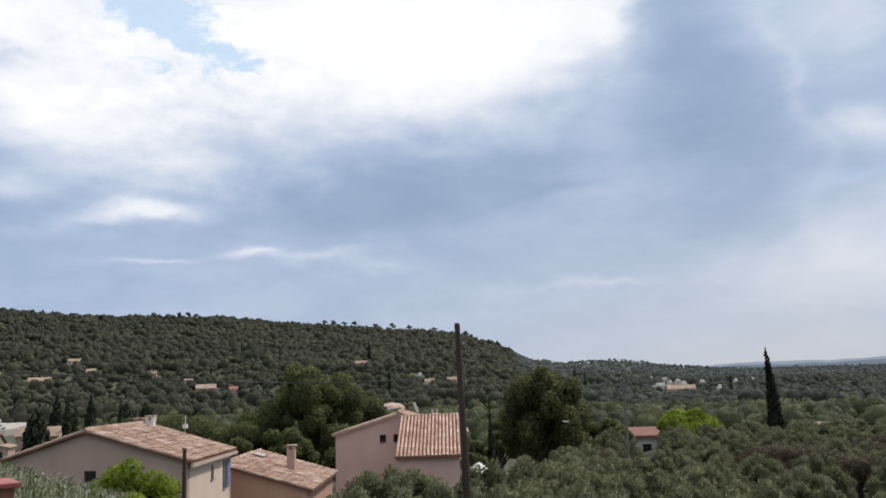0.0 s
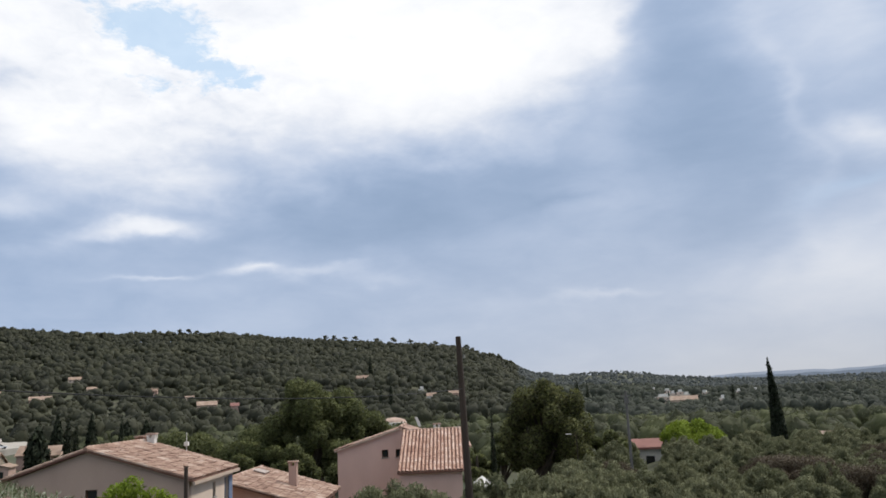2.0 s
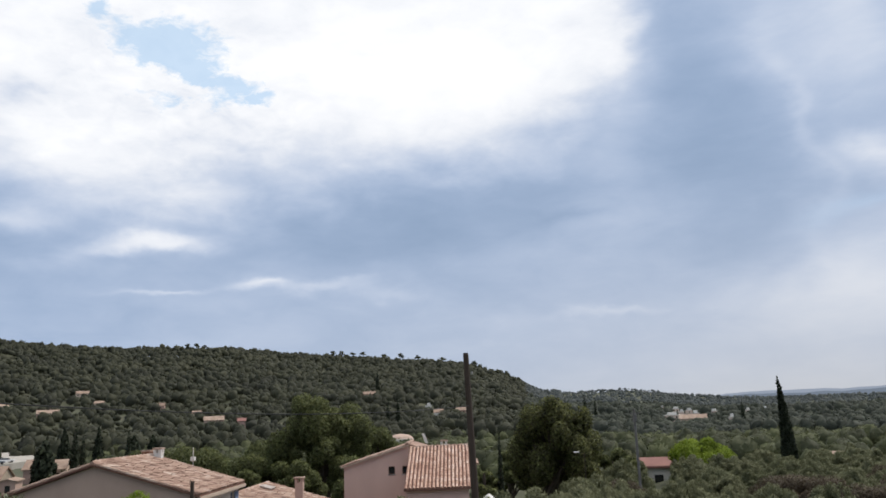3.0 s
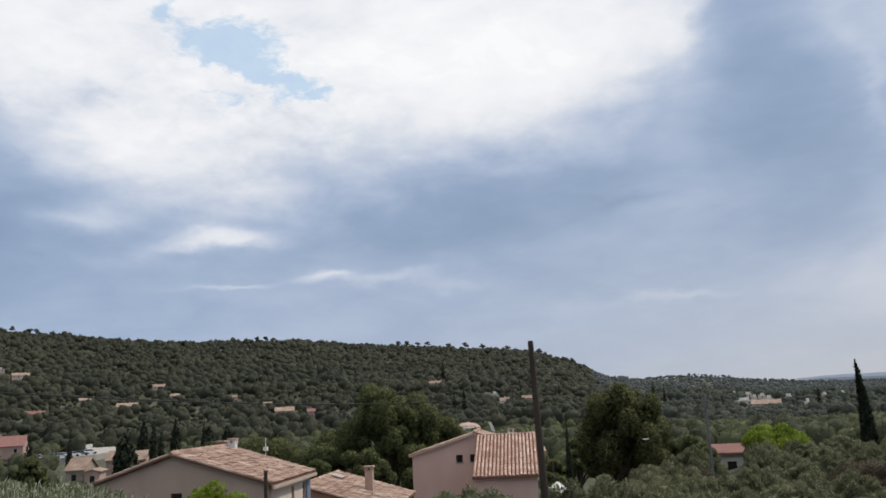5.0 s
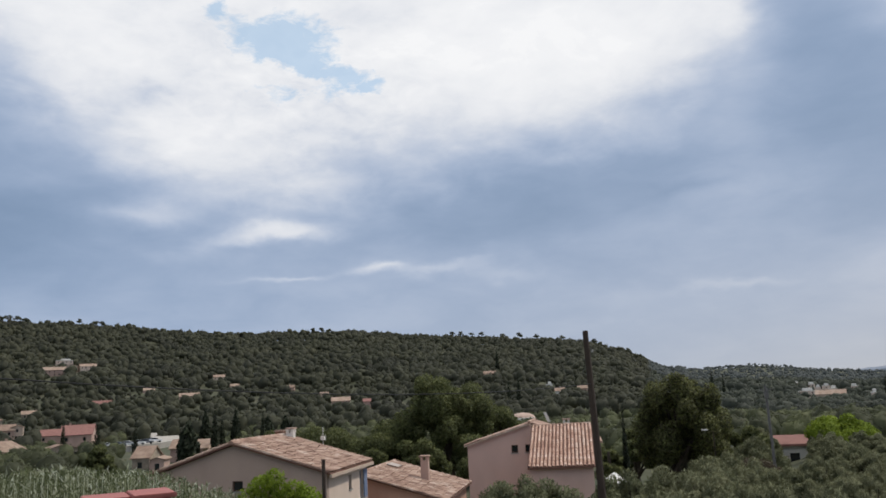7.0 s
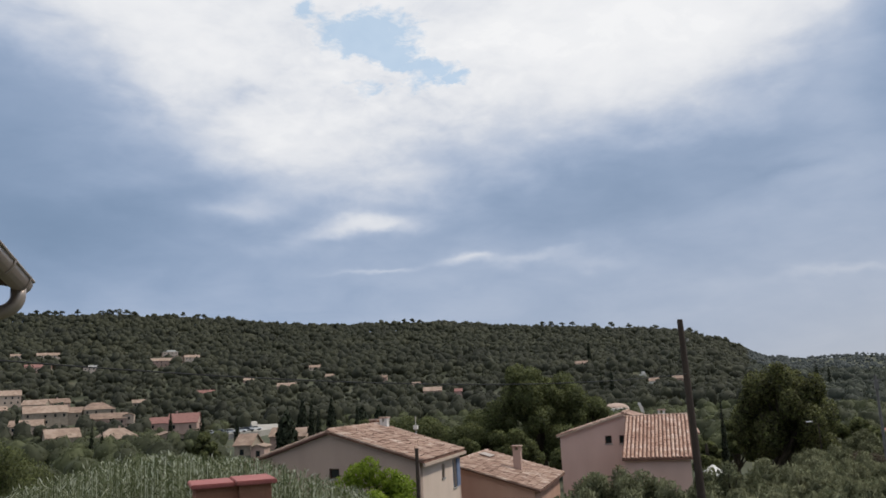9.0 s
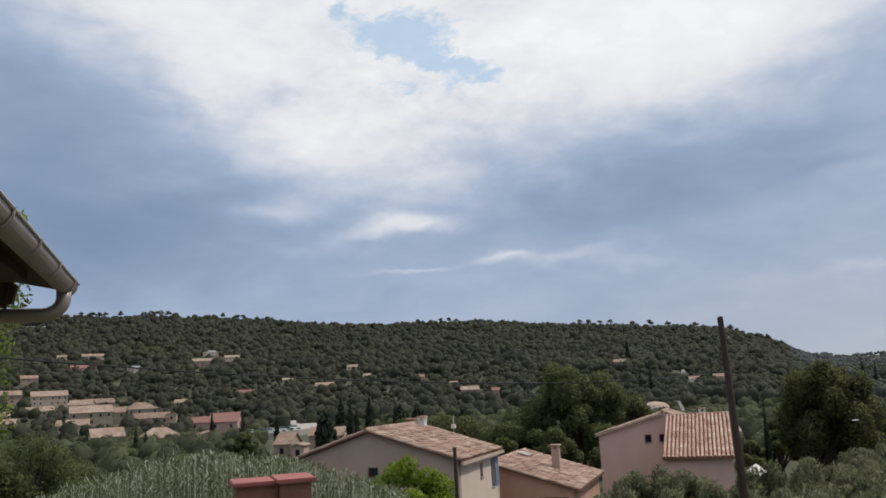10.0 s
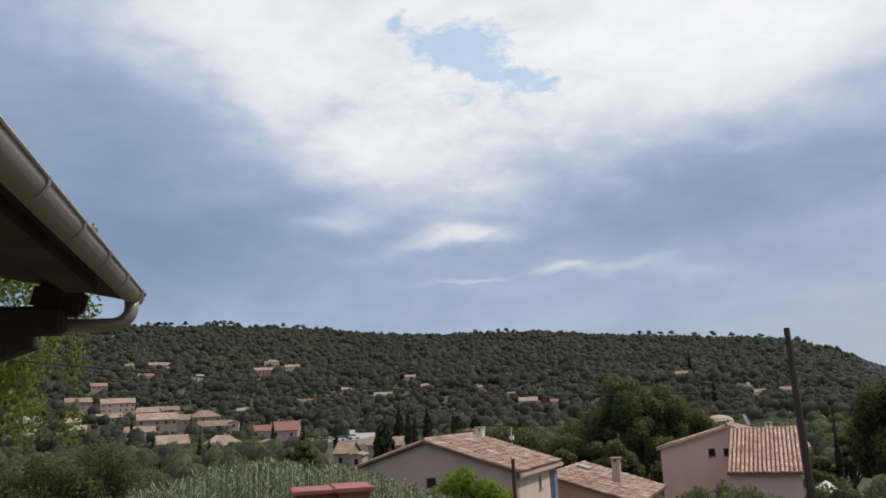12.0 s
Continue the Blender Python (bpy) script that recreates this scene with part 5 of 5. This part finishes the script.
def garden_pillar():
    d = 8.0
    p = polar(-31.0, d)
    g = ground(-31, d)
    e = thing("masonry_pillar", (p.x, p.y, g), "terracotta rendered masonry pillar with red coping", "pillar", turn=31 + 6)
    top = EYE - 0.66 - g
    bm = bmesh.new()
    box(bm, -0.33, 0.04, -0.2, 0.25, -0.2, top - 0.055)
    part("body", bm, "terracotta", e)
    bm = bmesh.new()
    box(bm, 0.045, 0.33, -0.30, 0.22, -0.2, top - 0.045)
    part("body", bm, "terracotta", e)
    for x0, x1, y0, y1, z0, z1 in ((-0.375, 0.01, -0.25, 0.30, -0.06, -0.02), (0.013, 0.375, -0.35, 0.27, -0.05, -0.008)):
        bm = bmesh.new()
        box(bm, x0, x1, y0, y1, top + z0, top + z1)
        bmesh.ops.bevel(bm, geom=bm.edges[:], offset=0.008, segments=2, affect="EDGES")
        part("coping", bm, "brick_red", e)


def parasol():
    at = stand(1.6, 46)
    e = thing("parasol", at, "white canvas parasol standing in a garden", "parasol")
    top = EYE + 46 * math.tan(radians(-5.3)) - at[2]
    bm = bmesh.new()
    tube(bm, [(0, 0, 0), (0, 0, top)], [0.025, 0.02], 8)
    part("pole", bm, "white", e)
    bm = bmesh.new()
    tube(bm, [(0, 0, top - 0.55), (0, 0, top - 0.5), (0, 0, top)], [0.75, 0.74, 0.03], 8)
    part("canopy", bm, "white", e)


parasol()
utility_pole()
short_post()
lamp_pole()
street_lamp()
garden_pillar()


def overhead_cable():
    a, b = polar(-62, 9, EYE + 0.85), polar(0.53, 20.4, EYE + 0.25)
    pts = []
    for i in range(33):
        q = i / 32
        p = a.lerp(b, q)
        p.z -= 0.35 * 4 * q * (1 - q)
        pts.append(p)
    bm = bmesh.new()
    tube(bm, pts, [0.0085] * len(pts), 6)
    tagged(part("overhead_cable", bm, "cable"), "thin black overhead cable sagging across the valley view", "cable")


overhead_cable()


# ---- eave of the house beside the camera ----
def eave():
    e = thing("porch_roof", (0, 0, 0), "porch eave with zinc gutter, dark soffit and timber beams", "roof")
    end = Vector((-3.176, 3.354, EYE + 0.685))
    run = Vector((0.596, -0.803, 0))
    inn = Vector((-0.803, -0.596, 0))
    upz = Vector((0, 0, 1))
    length, r = 7.5, 0.053
    bm = bmesh.new()
    n = 9
    rows = []
    for s in (0, length):
        for rr in (r, r - 0.006):
            rows.append([bm.verts.new(end + run * s + inn * (r - rr * math.cos(math.pi * k / (n - 1)) ) - upz * (rr * 1.25 * math.sin(math.pi * k / (n - 1)))) for k in range(n)])
    for k in range(n - 1):
        bm.faces.new((rows[0][k], rows[0][k + 1], rows[2][k + 1], rows[2][k]))
        bm.faces.new((rows[1][k], rows[3][k], rows[3][k + 1], rows[1][k + 1]))
    bm.faces.new(rows[0])
    gut = part("gutter", bm, "zinc", e, "half-round zinc gutter", smooth=True)
    bm = bmesh.new()
    tube(bm, [end, end + run * length], [0.008, 0.008], 8)
    part("gutter_bead", bm, "zinc", gut)
    for i in range(14):
        c = end + run * (0.16 + 0.52 * i) + inn * r
        bm = bmesh.new()
        pts = [c - inn * (r + 0.006) * math.cos(math.pi * k / 8) - upz * ((r + 0.006) * 1.25 * math.sin(math.pi * k / 8) - 0.004) for k in range(9)]
        tube(bm, pts[:4], [0.006] * 4, 6)
        part("gutter_bracket", bm, "zinc", gut)
    # downpipe bend at the end
    s0 = end + run * 0.12 + inn * r - upz * 0.05
    bend = [s0, s0 - upz * 0.04] + [s0 - upz * (0.04 + 0.085 * math.sin(q)) + inn * 0.10 * (1 - math.cos(q)) for q in (0.25, 0.5, 0.78, 1.05, 1.3, 1.57)] + [s0 - upz * 0.125 + inn * 0.5]
    bm = bmesh.new()
    tube(bm, bend, [0.036] * len(bend), 12)
    part("downpipe", bm, "zinc", e, "curved zinc downpipe", smooth=True)
    # roof deck, tiles over it, soffit, plate and tie beam
    top = end + inn * 0.10 - upz * 0.03
    slope = (inn + upz * 0.20).normalized()
    nrm = run.cross(slope)
    if nrm.z < 0:
        nrm = -nrm
    bm = bmesh.new()
    obox(bm, top, run, slope, nrm, 0.02, length, 0, 3.2, 0, 0.03)
    part("roof_deck", bm, "wood", e)
    canal_tiles(e, top + run * 0.02 + slope * 3.2 + nrm * 0.03, run, -slope, length, 3.16, pitch=0.22, mat="tile", seed=5)
    bm = bmesh.new()
    obox(bm, top, run, slope, nrm, 0.10, 0.20, 0.16, 0.42, -0.15, -0.002)
    bmesh.ops.bevel(bm, geom=bm.edges[:], offset=0.025, segments=3, affect="EDGES")
    part("rafter", bm, "wood", e)
    bm = bmesh.new()
    obox(bm, end + inn * 0.15, run, inn, upz, 0.55, length, 0, 0.14, -0.07, -0.02)
    part("fascia_board", bm, "wood", e)
    bm = bmesh.new()
    obox(bm, end + inn * 0.36, run, inn, upz, 0.10, 0.26, 0, 2.53, -0.23, -0.09)
    bmesh.ops.bevel(bm, geom=bm.edges[:], offset=0.02, segments=3, affect="EDGES")
    part("tie_beam", bm, "wood", e)
    bm = bmesh.new()
    obox(bm, end + inn * 0.52 - upz * 0.20, run, (inn * 0.94 - upz * 0.34), (inn * 0.34 + upz * 0.94), 0.11, 0.25, 0, 2.0, -0.10, 0.05)
    part("brace", bm, "wood", e)
    # the house wall that carries it
    bm = bmesh.new()
    obox(bm, end + inn * 2.9, run, inn, upz, 0.1, length, 0, 0.3, -4.2, 0.6)
    part("wall", bm, "cream", e)


eave()


def birch():
    at = stand(-55.4, 16)
    e = thing("birch_tree", at, "yellow-green weeping tree beside the porch", "tree")
    rng = random.Random(3)
    cs = []
    for i in range(60):
        a, q = rng.uniform(0, 6.28), math.sqrt(rng.random())
        x, y = math.cos(a) * 2.45 * q, math.sin(a) * 2.45 * q
        for k in range(3):
            cs.append((x, y, rng.uniform(5.5 + 0.8 * (1 - q), 8.9), rng.uniform(0.16, 0.34)))
    bm = bmesh.new()
    tube(bm, [(-0.6, 0, -0.4), (-0.5, 0, 4), (-0.3, 0, 8.2)], [0.16, 0.12, 0.03], 8)
    for c in cs[::9]:
        tube(bm, [(-0.45, 0, c[2] - 0.5), c[:3]], [0.03, 0.008], 5)
    part("trunk", bm, "bark", e)
    leaf_mesh("crown", leaf_arrays(cs, 33000, 0.05, 6, 1.7, 2.0, -0.8), "birch", e)


birch()


# ---- road and parked cars on the far side of the village ----
def valley_road():
    verts, faces = [], []
    pts = [(-32.6, 262), (-31.2, 266), (-29.9, 272), (-29.0, 282), (-28.6, 298), (-28.8, 318), (-29.6, 345)]
    for i, (a, d) in enumerate(pts):
        p = polar(a, d)
        q = polar(*pts[min(i + 1, len(pts) - 1)]) - polar(*pts[max(i - 1, 0)])
        s = Vector((q.y, -q.x, 0)).normalized() * 4.6
        z = ground(a, d) + 1.6 + 0.012 * (d - 262)
        verts += [tuple(p - s + Vector((0, 0, z))), tuple(p + s + Vector((0, 0, z))), tuple(p + s + Vector((0, 0, z - 3))), tuple(p - s + Vector((0, 0, z - 3)))]
    for i in range(len(pts) - 1):
        b = 4 * i
        for k in range(4):
            faces.append((b + k, b + (k + 1) % 4, b + 4 + (k + 1) % 4, b + 4 + k))
    tagged(mesh_object("road", verts, faces, "asphalt"), "pale curved road and parking area by the village", "road", kind="structure")


valley_road()


def parked_car(az, d, lift, turn, paint, label):
    p = polar(az, d)
    e = thing("car", (p.x, p.y, ground(az, d) + lift), label, "car", "cars by the road", turn)
    bm = bmesh.new()
    prism(bm, [(-2.1, -0.85, 0.35), (2.1, -0.85, 0.35), (2.1, -0.85, 0.8), (1.1, -0.85, 0.95), (-2.0, -0.85, 0.98)], (0, 1.7, 0))
    bmesh.ops.bevel(bm, geom=bm.edges[:], offset=0.06, segments=1, affect="EDGES")
    part("body", bm, paint, e)
    bm = bmesh.new()
    prism(bm, [(-1.9, -0.74, 0.96), (0.9, -0.74, 0.96), (0.3, -0.66, 1.40), (-1.5, -0.66, 1.42)], (0, 1.44, 0))
    part("windows", bm, "glass", e)
    bm = bmesh.new()
    box(bm, -1.5, 0.3, -0.66, 0.66, 1.42, 1.47)
    part("car_roof", bm, paint, e)
    for x in (-1.3, 1.3):
        for y in (-0.88, 0.70):
            w = bmesh.new()
            tube(w, [(x, y, 0.32), (x, y + 0.18, 0.32)], [0.32, 0.32], 12)
            wheel = part("wheel", w, "rubber", e)


for i, (az_p, d_p, t_p) in enumerate(((-31.6, 261, 20), (-31.0, 262, 14), (-30.4, 266, 25), (-29.9, 268, 30), (-29.4, 274, 50), (-32.3, 259, 10))):
    parked_car(az_p, d_p, 1.62 + 0.012 * (d_p - 262), t_p, "car_white" if i % 3 else "car_grey", "white car parked beside the pale road" if i % 3 else "dark grey car parked beside the pale road")
